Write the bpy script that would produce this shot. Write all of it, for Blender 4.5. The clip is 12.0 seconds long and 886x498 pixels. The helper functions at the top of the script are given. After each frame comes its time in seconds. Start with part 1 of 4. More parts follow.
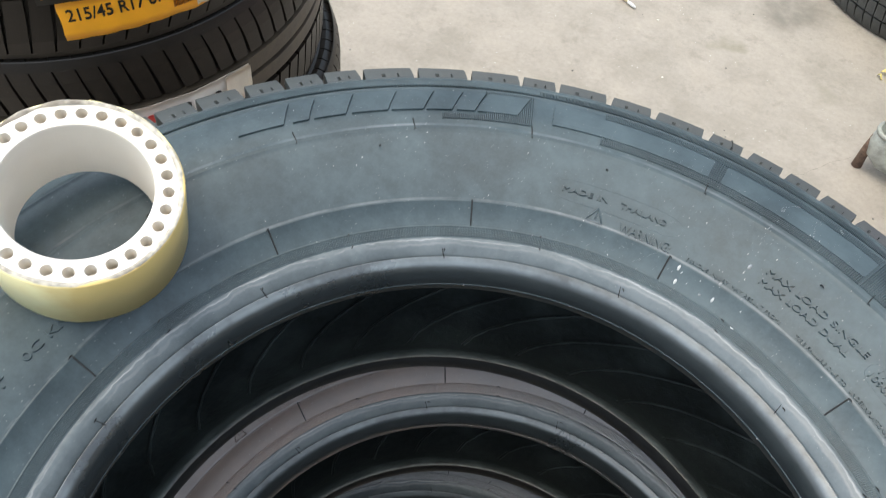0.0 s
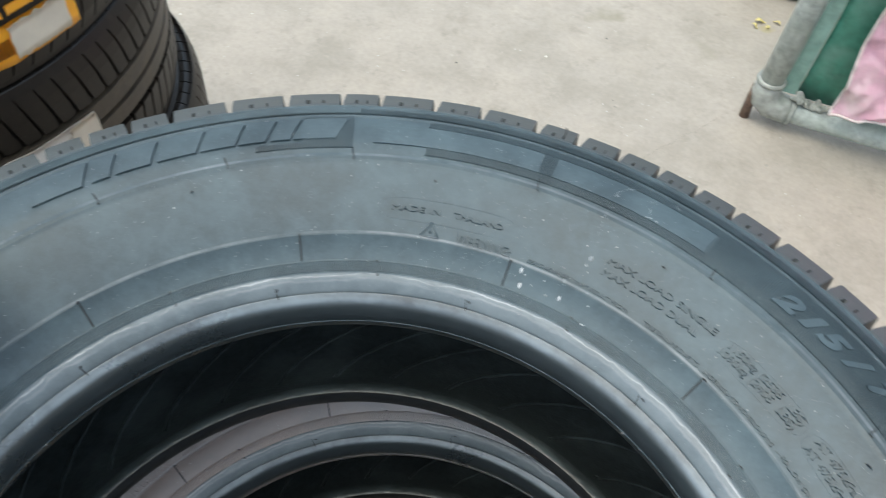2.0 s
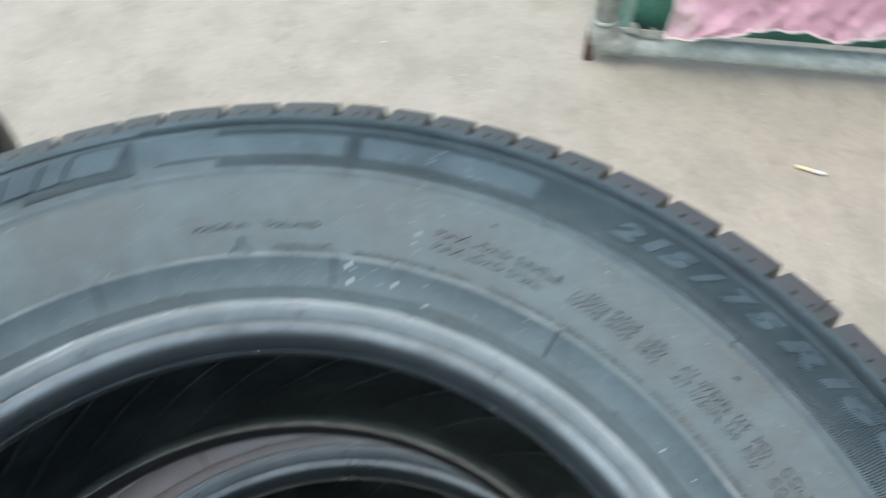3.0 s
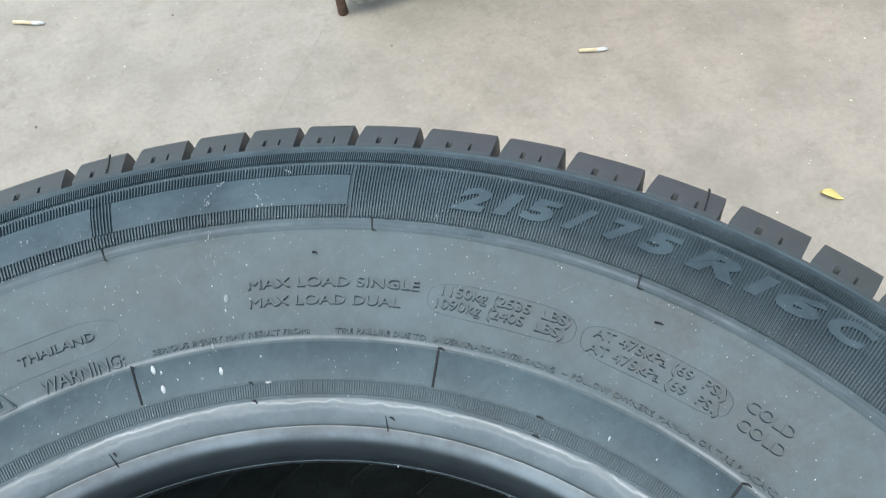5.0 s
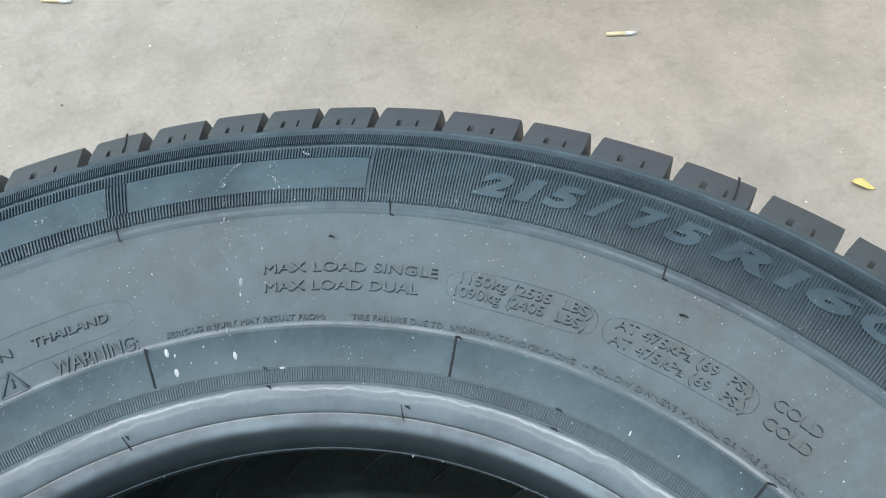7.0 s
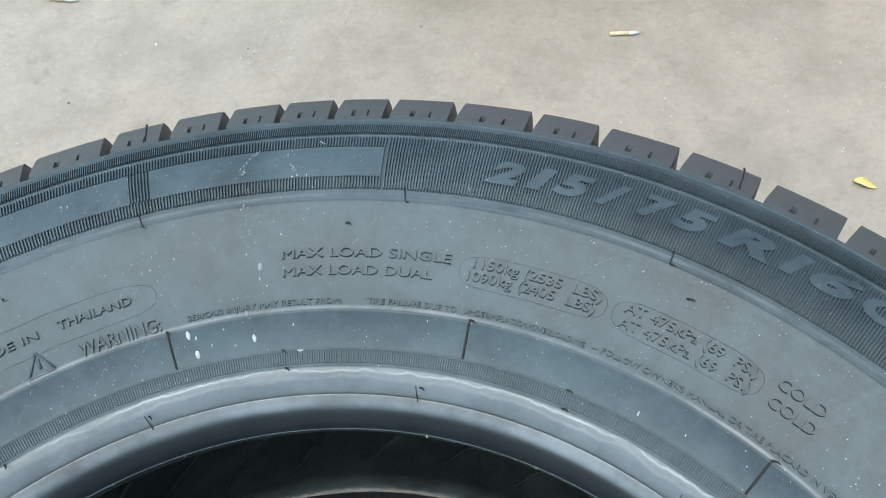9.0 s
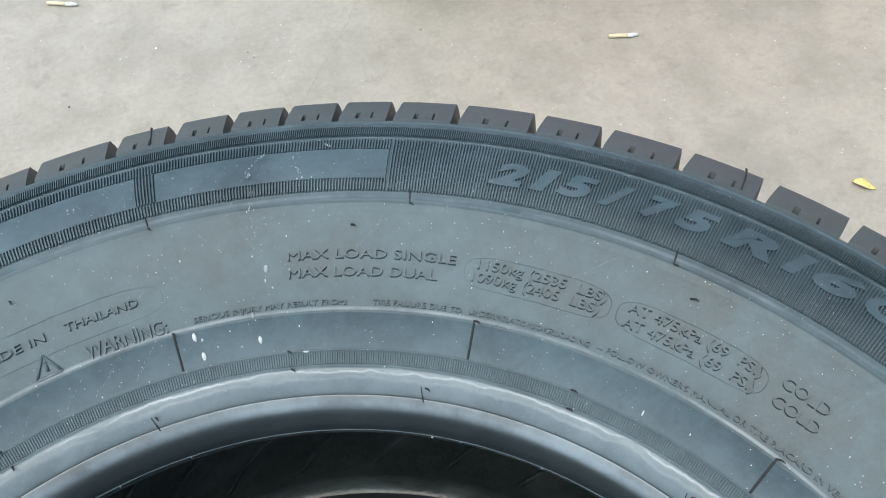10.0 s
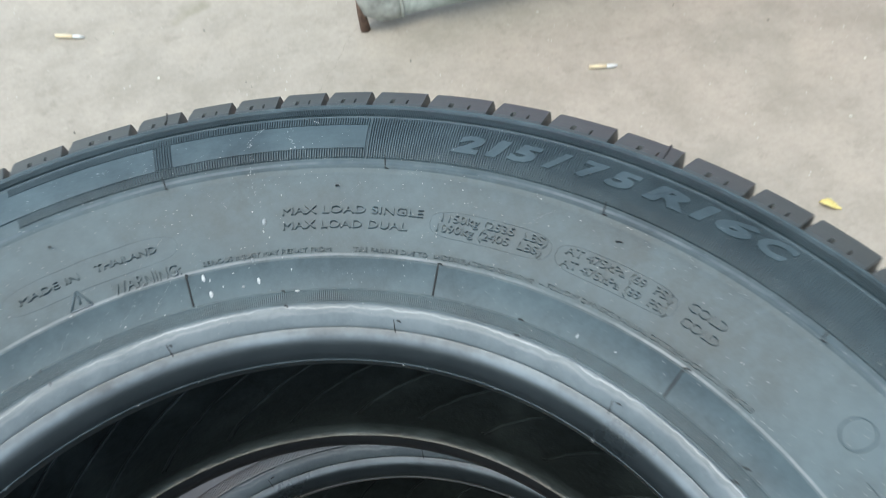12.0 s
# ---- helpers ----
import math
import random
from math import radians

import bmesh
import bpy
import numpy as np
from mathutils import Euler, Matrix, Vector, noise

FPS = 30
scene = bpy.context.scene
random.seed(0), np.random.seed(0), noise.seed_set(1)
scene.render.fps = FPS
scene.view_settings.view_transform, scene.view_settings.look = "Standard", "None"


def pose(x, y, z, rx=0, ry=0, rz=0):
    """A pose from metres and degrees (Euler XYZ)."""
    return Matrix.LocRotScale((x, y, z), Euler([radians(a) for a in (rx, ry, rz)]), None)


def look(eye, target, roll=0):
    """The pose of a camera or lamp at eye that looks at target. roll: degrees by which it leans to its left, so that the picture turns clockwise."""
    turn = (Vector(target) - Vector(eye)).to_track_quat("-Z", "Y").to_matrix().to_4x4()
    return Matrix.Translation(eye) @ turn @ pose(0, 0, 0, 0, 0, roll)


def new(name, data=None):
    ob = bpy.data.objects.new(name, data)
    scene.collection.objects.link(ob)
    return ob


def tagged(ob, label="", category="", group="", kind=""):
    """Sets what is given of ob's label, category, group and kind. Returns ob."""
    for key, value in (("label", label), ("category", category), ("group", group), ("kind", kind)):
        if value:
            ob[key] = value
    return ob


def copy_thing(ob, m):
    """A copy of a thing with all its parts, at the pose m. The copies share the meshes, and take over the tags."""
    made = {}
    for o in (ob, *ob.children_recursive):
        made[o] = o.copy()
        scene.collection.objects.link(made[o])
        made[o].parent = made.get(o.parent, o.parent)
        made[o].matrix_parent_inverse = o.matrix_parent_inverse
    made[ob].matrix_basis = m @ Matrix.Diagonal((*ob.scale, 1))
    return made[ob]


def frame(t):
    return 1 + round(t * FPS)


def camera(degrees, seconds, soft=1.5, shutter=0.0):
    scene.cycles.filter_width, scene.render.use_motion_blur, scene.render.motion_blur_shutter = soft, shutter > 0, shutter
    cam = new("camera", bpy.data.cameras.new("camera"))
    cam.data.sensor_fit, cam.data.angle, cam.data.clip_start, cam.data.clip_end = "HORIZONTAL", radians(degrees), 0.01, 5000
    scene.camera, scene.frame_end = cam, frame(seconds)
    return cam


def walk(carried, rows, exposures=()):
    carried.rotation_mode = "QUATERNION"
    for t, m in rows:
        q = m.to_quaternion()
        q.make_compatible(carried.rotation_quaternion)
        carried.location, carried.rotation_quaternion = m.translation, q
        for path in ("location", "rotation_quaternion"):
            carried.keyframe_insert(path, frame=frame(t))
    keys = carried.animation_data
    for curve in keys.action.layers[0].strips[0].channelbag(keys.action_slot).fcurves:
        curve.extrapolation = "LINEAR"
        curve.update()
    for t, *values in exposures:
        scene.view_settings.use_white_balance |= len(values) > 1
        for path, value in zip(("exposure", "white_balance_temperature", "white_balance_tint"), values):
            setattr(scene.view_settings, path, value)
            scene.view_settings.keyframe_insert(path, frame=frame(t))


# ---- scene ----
cam = camera(57.03, 12.0, soft=1.0, shutter=0.5)
# the hand-held way: seconds, place, turn
PATH = [
    (0.0, -0.0115, -0.0872, 1.2324, 34.64, -5.73, 30.48),
    (0.5, -0.0092, -0.0737, 1.2331, 35.75, -5.37, 29.47),
    (1.0, -0.0048, -0.0618, 1.2311, 35.58, -4.34, 28.09),
    (1.5, 0.0047, -0.0486, 1.2298, 35.34, -3.44, 25.97),
    (2.0, 0.0332, -0.0348, 1.2290, 35.24, -3.93, 20.61),
    (2.5, 0.0511, -0.0358, 1.2295, 35.06, -4.04, 16.58),
    (2.7, 0.0606, -0.0265, 1.2283, 35.12, -2.28, 14.74),
    (3.0, 0.0739, -0.0041, 1.1984, 35.62, -1.35, 5.61),
    (3.2, 0.0914, 0.0331, 1.2130, 34.76, -1.40, -1.52),
    (4.8, 0.0837, 0.0676, 1.1470, 33.32, 1.85, -19.08),
    (5.0, 0.0822, 0.0648, 1.1394, 33.14, 1.42, -18.47),
    (5.5, 0.0871, 0.0695, 1.1326, 32.73, 1.54, -18.11),
    (6.0, 0.0894, 0.0719, 1.1321, 32.56, 2.12, -17.90),
    (6.5, 0.0860, 0.0702, 1.1328, 32.27, 2.20, -17.24),
    (7.0, 0.0850, 0.0696, 1.1331, 32.03, 2.24, -16.80),
    (7.5, 0.0820, 0.0672, 1.1338, 31.87, 2.17, -16.61),
    (9.5, 0.0762, 0.0606, 1.1392, 32.22, 2.23, -16.66),
    (10.0, 0.0747, 0.0604, 1.1395, 32.30, 2.28, -16.85),
    (10.5, 0.0741, 0.0593, 1.1396, 32.33, 2.44, -17.06),
    (11.0, 0.0743, 0.0577, 1.1402, 32.34, 2.40, -17.00),
    (11.5, 0.0749, 0.0541, 1.1390, 32.37, 2.30, -17.00),
    (11.8, 0.0736, 0.0300, 1.1531, 32.89, 2.22, -17.21),
    (12.0, 0.0678, -0.0103, 1.1714, 35.12, 1.99, -17.05),
]
EXPOSURES = [(0.0, 0.53, 6630, 2), (0.5, 0.37, 6680, 2), (1.0, 0.4, 6630, 1), (1.5, 0.47, 6480, 0), (2.5, 0.52, 6230, -2), (5.0, 0.46, 6080, -2), (7.0, 0.42, 6030, -3), (9.5, 0.47, 6080, -3), (11.5, 0.52, 6130, -3), (12.0, 0.48, 6130, -3)]
walk(cam, [(t, pose(x, y, z, rx, ry, rz)) for t, x, y, z, rx, ry, rz in PATH], EXPOSURES)

# ---- light ----
world = bpy.data.worlds.new("sky")
scene.world = world
world.use_nodes = True
wn = world.node_tree.nodes
sky = wn.new("ShaderNodeTexSky")
sky.sky_type = "NISHITA"
sky.sun_disc = False
sky.sun_elevation, sky.sun_rotation = radians(74), radians(238)
sky.air_density, sky.dust_density = 1.0, 4.0
wn["Background"].inputs["Strength"].default_value = 0.22
world.node_tree.links.new(sky.outputs[0], wn["Background"].inputs["Color"])

sun_data = bpy.data.lights.new("sun", "SUN")
sun_data.energy, sun_data.angle, sun_data.color = 1.42, radians(150), (1.0, 0.985, 0.965)
sun = new("sun", sun_data)
sun.matrix_world = look((-0.55, -0.34, 2.2), (0, 0, 0))


# ---- materials ----
class Mat:
    """A small node builder round one principled material."""

    def __init__(self, name, base, rough=0.6, metal=0.0):
        self.m = bpy.data.materials.new(name)
        self.m.use_nodes = True
        self.t = self.m.node_tree
        self.b = self.t.nodes["Principled BSDF"]
        self.b.inputs["Base Color"].default_value = (*base, 1)
        self.b.inputs["Roughness"].default_value = rough
        self.b.inputs["Metallic"].default_value = metal
        self.co = self.t.nodes.new("ShaderNodeTexCoord").outputs["Object"]

    def link(self, a, b):
        self.t.links.new(a, b)

    def noise(self, scale, detail=4, rough=0.6, co=None, stretch=None):
        n = self.t.nodes.new("ShaderNodeTexNoise")
        n.inputs["Scale"].default_value, n.inputs["Detail"].default_value, n.inputs["Roughness"].default_value = scale, detail, rough
        src = co or self.co
        if stretch:
            mp = self.t.nodes.new("ShaderNodeMapping")
            mp.inputs["Scale"].default_value = stretch
            self.link(src, mp.inputs["Vector"])
            src = mp.outputs[0]
        self.link(src, n.inputs["Vector"])
        return n.outputs["Fac"]

    def voronoi(self, scale, feature="F1"):
        n = self.t.nodes.new("ShaderNodeTexVoronoi")
        n.feature = feature
        n.inputs["Scale"].default_value = scale
        self.link(self.co, n.inputs["Vector"])
        return n.outputs["Distance"]

    def random(self):
        return self.t.nodes.new("ShaderNodeObjectInfo").outputs["Random"]

    def ramp(self, fac, stops):
        r = self.t.nodes.new("ShaderNodeValToRGB")
        while len(r.color_ramp.elements) < len(stops):
            r.color_ramp.elements.new(0.5)
        for e, (p, c) in zip(r.color_ramp.elements, stops):
            e.position = p
            e.color = (c, c, c, 1) if isinstance(c, (int, float)) else (*c, 1)
        self.link(fac, r.inputs[0])
        return r.outputs[0]

    def mix(self, fac, a, b, kind="MIX"):
        n = self.t.nodes.new("ShaderNodeMix")
        n.data_type, n.blend_type = "RGBA", kind
        for value, i in ((fac, 0), (a, 6), (b, 7)):
            if isinstance(value, (int, float)):
                n.inputs[i].default_value = value
            elif isinstance(value, tuple):
                n.inputs[i].default_value = (*value, 1)
            else:
                self.link(value, n.inputs[i])
        return n.outputs[2]

    def math(self, op, a, b):
        n = self.t.nodes.new("ShaderNodeMath")
        n.operation = op
        for value, i in ((a, 0), (b, 1)):
            if isinstance(value, (int, float)):
                n.inputs[i].default_value = value
            else:
                self.link(value, n.inputs[i])
        return n.outputs[0]

    def color(self, out):
        self.link(out, self.b.inputs["Base Color"])

    def rough(self, out):
        self.link(out, self.b.inputs["Roughness"])

    def bump(self, out, strength=0.3, distance=0.002):
        n = self.t.nodes.new("ShaderNodeBump")
        n.inputs["Strength"].default_value, n.inputs["Distance"].default_value = strength, distance
        self.link(out, n.inputs["Height"])
        self.link(n.outputs[0], self.b.inputs["Normal"])


def rubber(name, base, dust, rough, dusty=0.35, rings=(), gloss=0.5, speck=0.8, relief=0.12, sway=0.0003, chalk_sheen=(0.27, 0.28, 0.29), side_brown=None):
    """Moulded rubber with a thin film of dust, rubbed smears and pin-point white specks."""
    m = Mat(name, base, rough)
    m.b.inputs["Specular IOR Level"].default_value = gloss
    big, mid, fine = m.noise(7, 5, 0.6), m.noise(34, 5, 0.65), m.noise(300, 3, 0.7)
    film = m.math("ADD", m.math("MULTIPLY", m.ramp(big, [(0.36, 0.0), (0.64, 1.0)]), 0.62), m.math("MULTIPLY", m.ramp(mid, [(0.42, 0.0), (0.62, 1.0)]), 0.42))
    film = m.math("ADD", film, m.math("MULTIPLY", m.ramp(m.noise(150, 5, 0.75), [(0.42, -0.5), (0.60, 0.5)]), 0.36))
    film = m.math("MAXIMUM", film, 0.0)
    c = m.mix(m.math("MULTIPLY", film, dusty), base, dust)
    grain = m.ramp(m.noise(700, 3, 0.8), [(0.35, 0.0), (0.65, 1.0)])
    c = m.mix(m.math("MULTIPLY", grain, 0.22), c, dust)
    # rubbed smears of paler dust
    smear = m.ramp(m.noise(11, 6, 0.7, stretch=(1.0, 3.5, 1.0)), [(0.60, 0.0), (0.76, 1.0)])
    c = m.mix(m.math("MULTIPLY", smear, 0.35), c, tuple(v * 1.35 for v in dust))
    # browner over one side of the tyre, with a ragged edge
    if side_brown:
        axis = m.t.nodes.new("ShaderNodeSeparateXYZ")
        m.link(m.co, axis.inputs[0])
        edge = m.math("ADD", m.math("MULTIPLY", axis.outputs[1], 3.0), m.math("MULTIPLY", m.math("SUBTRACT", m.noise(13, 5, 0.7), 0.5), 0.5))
        c = m.mix(m.ramp(edge, [(0.22, 0.0), (0.62, 0.85)]), c, m.mix(m.ramp(mid, [(0.35, 0.0), (0.65, 1.0)]), side_brown, tuple(v * 0.7 for v in side_brown)))
    # white specks, thick in some places and rare in others
    place = m.ramp(m.noise(26, 3, 0.6), [(0.36, 0.15), (0.60, 1.0)])
    for scale, size, more in ((200, 0.048, 1.0), (420, 0.085, 0.8)):
        dot = m.ramp(m.voronoi(scale), [(size * 0.7, 1.0), (size * 1.25, 0.0)])
        pick = m.ramp(m.noise(scale * 0.33, 1, 0.5), [(0.46, 0.0), (0.53, 1.0)])
        c = m.mix(m.math("MULTIPLY", m.math("MULTIPLY", m.math("MULTIPLY", dot, pick), place), speck * more), c, (0.62, 0.63, 0.62))
    # dust caught along the mould lines, and the bead's painted highlight
    if rings:
        mp = m.t.nodes.new("ShaderNodeMapping")
        mp.inputs["Scale"].default_value = (1, 1, 0)
        m.link(m.co, mp.inputs["Vector"])
        ln = m.t.nodes.new("ShaderNodeVectorMath")
        ln.operation = "LENGTH"
        m.link(mp.outputs[0], ln.inputs[0])
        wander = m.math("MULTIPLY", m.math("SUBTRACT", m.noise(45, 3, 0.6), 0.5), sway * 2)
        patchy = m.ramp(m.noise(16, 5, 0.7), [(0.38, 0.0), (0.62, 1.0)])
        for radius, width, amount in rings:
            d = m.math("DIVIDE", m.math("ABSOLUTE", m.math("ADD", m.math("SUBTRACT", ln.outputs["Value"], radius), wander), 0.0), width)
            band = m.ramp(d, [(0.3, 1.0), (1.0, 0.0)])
            c = m.mix(m.math("MULTIPLY", m.math("MULTIPLY", band, patchy), amount), c, chalk_sheen)
    m.color(c)
    m.rough(m.ramp(m.math("ADD", m.math("MULTIPLY", big, 0.6), m.math("MULTIPLY", mid, 0.4)), [(0.3, rough - 0.08), (0.7, rough + 0.10)]))
    m.bump(m.math("ADD", fine, m.math("MULTIPLY", m.noise(70, 4, 0.6), 0.8)), relief, 0.0007)
    return m.m


RUBBER = rubber("rubber_new", (0.014, 0.025, 0.031), (0.062, 0.089, 0.101), 0.46, 0.92, ((0.2388, 0.0009, 0.5), (0.2822, 0.0012, 0.35), (0.3157, 0.0007, 0.2)), 0.48)
# pale bluish rings put the bead's sky highlight into its colour
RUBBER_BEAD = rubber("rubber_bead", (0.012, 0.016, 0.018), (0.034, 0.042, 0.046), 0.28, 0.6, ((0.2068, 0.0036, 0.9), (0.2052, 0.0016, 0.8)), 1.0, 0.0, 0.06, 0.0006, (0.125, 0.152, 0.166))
# shaded copy for the lower bead: darker, without the painted highlight
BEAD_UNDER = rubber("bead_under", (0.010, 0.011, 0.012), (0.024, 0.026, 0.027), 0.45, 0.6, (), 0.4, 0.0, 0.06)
# worn flank, its colour raised further to carry the sky's sheen
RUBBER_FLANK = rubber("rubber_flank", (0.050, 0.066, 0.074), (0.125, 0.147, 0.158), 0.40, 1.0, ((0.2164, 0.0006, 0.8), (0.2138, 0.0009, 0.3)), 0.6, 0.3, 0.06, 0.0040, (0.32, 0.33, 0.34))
RUBBER_TREAD = rubber("rubber_tread", (0.026, 0.031, 0.032), (0.070, 0.078, 0.079), 0.50, 0.75, (), 0.5, 0.5)
RUBBER_BLACK = rubber("rubber_black", (0.0075, 0.0062, 0.0050), (0.036, 0.026, 0.017), 0.42, 0.30, (), 0.35, 0.15)
RUBBER_RIB = rubber("rubber_rib", (0.024, 0.019, 0.014), (0.095, 0.072, 0.048), 0.5, 0.8, (), 0.5, 0.2)
# dusty rubber, paled further to stand in for light inside the hole
RUBBER_DUSTY_LIT = rubber("rubber_dusty_lit", (0.060, 0.068, 0.078), (0.160, 0.172, 0.190), 0.38, 0.9, ((0.2388, 0.0009, 0.28), (0.2822, 0.0012, 0.30)), 1.0, side_brown=(0.190, 0.125, 0.090))
RUBBER_OLD = rubber("rubber_old", (0.030, 0.032, 0.032), (0.09, 0.09, 0.085), 0.7, 0.8, (), 0.5, 0.3)


def plain(name, base, rough, vary=0.25, scale=60, metal=0.0, bump=0.1, dirt=None):
    m = Mat(name, base, rough, metal)
    n1, n2 = m.noise(scale, 4), m.noise(scale * 0.13, 4)
    dark = tuple(v * (1 - vary) for v in base)
    c = m.mix(m.ramp(n1, [(0.35, 0.0), (0.7, 1.0)]), base, dark)
    if dirt:
        c = m.mix(m.math("MULTIPLY", m.ramp(n2, [(0.48, 0.0), (0.66, 1.0)]), 0.75), c, dirt)
    m.color(c)
    m.bump(n1, bump, 0.001)
    return m.m


LINER = plain("inner_liner", (0.036, 0.045, 0.046), 0.34, 0.5, 160, bump=0.6, dirt=(0.066, 0.083, 0.083))
MOULD = plain("mould_rubber", (0.008, 0.009, 0.010), 0.65, 0.3, 150)
SCUFF = plain("scuffed_rubber", (0.27, 0.29, 0.30), 0.7, 0.5, 400)
CORE = plain("white_plastic", (0.84, 0.79, 0.71), 0.45, 0.06, 30, dirt=(0.72, 0.65, 0.54))


def tape_film():
    m = Mat("yellow_tape", (0.97, 0.88, 0.50), 0.32)
    n1, n2 = m.noise(60, 5), m.noise(16, 5, 0.7)
    c = m.mix(m.ramp(n1, [(0.4, 0.0), (0.7, 0.4)]), (0.97, 0.89, 0.50), (0.93, 0.80, 0.38))
    # the film turns browner towards one side of the roll
    axis = m.t.nodes.new("ShaderNodeSeparateXYZ")
    m.link(m.co, axis.inputs[0])
    edge = m.math("ADD", m.math("MULTIPLY", axis.outputs[0], -12.0), m.math("MULTIPLY", n2, 0.9))
    c = m.mix(m.ramp(edge, [(0.52, 0.0), (0.86, 0.9)]), c, (0.74, 0.55, 0.20))
    m.color(c)
    m.bump(n2, 0.15, 0.001)
    return m.m


TAPE = tape_film()
GALV = plain("painted_pipe", (0.50, 0.54, 0.50), 0.36, 0.45, 70, bump=0.4, dirt=(0.31, 0.35, 0.31))
GREEN = plain("green_paint", (0.075, 0.26, 0.185), 0.40, 0.35, 50, bump=0.3, dirt=(0.17, 0.31, 0.25))
RUST = plain("rusty_steel", (0.17, 0.11, 0.08), 0.8, 0.5, 120, bump=0.6)
CAST = plain("dusty_casting", (0.40, 0.41, 0.37), 0.65, 0.4, 60, bump=0.4, dirt=(0.20, 0.22, 0.19))
PINK = plain("pink_sheet", (0.70, 0.40, 0.49), 0.40, 0.20, 45, bump=0.35, dirt=(0.74, 0.62, 0.60))
ORANGE = plain("orange_label", (1.0, 0.44, 0.025), 0.4, 0.12, 40)
INK = plain("black_ink", (0.012, 0.012, 0.012), 0.45, 0.2, 40)
SILVER = plain("silver_ink", (0.6, 0.6, 0.6), 0.4, 0.2, 40)
PAPER = plain("paper", (0.80, 0.71, 0.57), 0.7, 0.12, 40, dirt=(0.60, 0.51, 0.40))
WHITE_PAPER = plain("white_paper", (0.80, 0.76, 0.70), 0.6, 0.1, 40, dirt=(0.58, 0.52, 0.46))
RED = plain("red_ink", (0.6, 0.05, 0.04), 0.5, 0.1, 40)
FILTER = plain("cork_paper", (0.80, 0.67, 0.44), 0.7, 0.25, 300)
LEAF = plain("yellow_leaf", (0.72, 0.60, 0.22), 0.55, 0.25, 200)
PALE_FLASH = plain("pale_flash", (0.30, 0.30, 0.31), 0.5, 0.2, 200)
FLECK = plain("dried_paint", (0.50, 0.51, 0.51), 0.6, 0.25, 500)
CHIP = plain("white_chip", (0.68, 0.68, 0.66), 0.6, 0.1, 200)
WALL = plain("plaster", (0.27, 0.25, 0.23), 0.85, 0.15, 4, dirt=(0.21, 0.19, 0.17))


def concrete():
    m = Mat("concrete", (0.4, 0.37, 0.34), 0.85)
    wide, mid, fine = m.noise(1.3, 5, 0.6), m.noise(7, 6, 0.65), m.noise(90, 5, 0.7)
    c = m.mix(m.ramp(wide, [(0.35, 0.0), (0.68, 1.0)]), (0.425, 0.372, 0.312), (0.365, 0.324, 0.275))
    c = m.mix(m.math("MULTIPLY", m.ramp(mid, [(0.42, 0.0), (0.66, 1.0)]), 0.62), c, (0.285, 0.255, 0.21))
    c = m.mix(m.math("MULTIPLY", m.ramp(m.noise(3.2, 7, 0.75), [(0.50, 0.0), (0.68, 1.0)]), 0.50), c, (0.475, 0.410, 0.335))
    c = m.mix(m.math("MULTIPLY", m.ramp(m.noise(19, 6, 0.75), [(0.55, 0.0), (0.70, 1.0)]), 0.45), c, (0.22, 0.20, 0.165))
    c = m.mix(m.ramp(fine, [(0.25, 0.30), (0.60, 0.0)]), c, (0.20, 0.18, 0.155))
    c = m.mix(m.math("MULTIPLY", m.ramp(m.noise(34, 4, 0.7), [(0.60, 0.0), (0.72, 1.0)]), 0.22), c, (0.53, 0.47, 0.39))
    grit = m.ramp(m.voronoi(55), [(0.06, 1.0), (0.10, 0.0)])
    some = m.ramp(m.noise(6, 2), [(0.52, 0.0), (0.60, 1.0)])
    c = m.mix(m.math("MULTIPLY", grit, some), c, (0.62, 0.59, 0.54))
    # a few oily or damp marks with their own ragged shapes
    wob = m.t.nodes.new("ShaderNodeMix")
    wob.data_type = "VECTOR"
    wob.inputs[0].default_value = 0.12
    tn = m.t.nodes.new("ShaderNodeTexNoise")
    tn.inputs["Scale"].default_value, tn.inputs["Detail"].default_value = 12, 5
    m.link(m.co, tn.inputs["Vector"])
    m.link(m.co, wob.inputs[4])
    m.link(tn.outputs["Color"], wob.inputs[5])
    for x, y, size, amount, tone in ((-0.08, 1.61, 0.042, 0.85, (0.24, 0.22, 0.16)), (0.85, 0.80, 0.11, 0.30, (0.24, 0.225, 0.19)), (0.02, 1.83, 0.10, 0.8, (0.20, 0.18, 0.15)), (-0.38, 1.44, 0.03, 0.45, (0.22, 0.19, 0.15)),
                                     (0.56, 1.14, 0.05, 0.30, (0.25, 0.23, 0.19)), (0.30, 1.72, 0.018, 0.6, (0.45, 0.37, 0.12)), (-0.81, 1.134, 0.010, 0.8, (0.10, 0.09, 0.08)), (0.17, 1.58, 0.04, 0.4, (0.26, 0.24, 0.18)), (1.05, 1.10, 0.16, 0.30, (0.25, 0.24, 0.20))):
        d = m.t.nodes.new("ShaderNodeVectorMath")
        d.operation = "DISTANCE"
        m.link(wob.outputs[1], d.inputs[0])
        d.inputs[1].default_value = (x * 0.88 + 0.06, y * 0.88 + 0.06, 0.06)
        mask = m.ramp(m.math("DIVIDE", d.outputs["Value"], size * 0.88), [(0.45, 1.0), (1.0, 0.0)])
        c = m.mix(m.math("MULTIPLY", m.math("MULTIPLY", mask, m.ramp(mid, [(0.36, 0.2), (0.6, 1.0)])), amount), c, tone)
    # the whole floor toned down evenly
    c = m.mix(1.0, c, (0.885, 0.895, 0.90), "MULTIPLY")
    m.color(c)
    m.rough(m.ramp(mid, [(0.3, 0.72), (0.7, 0.92)]))
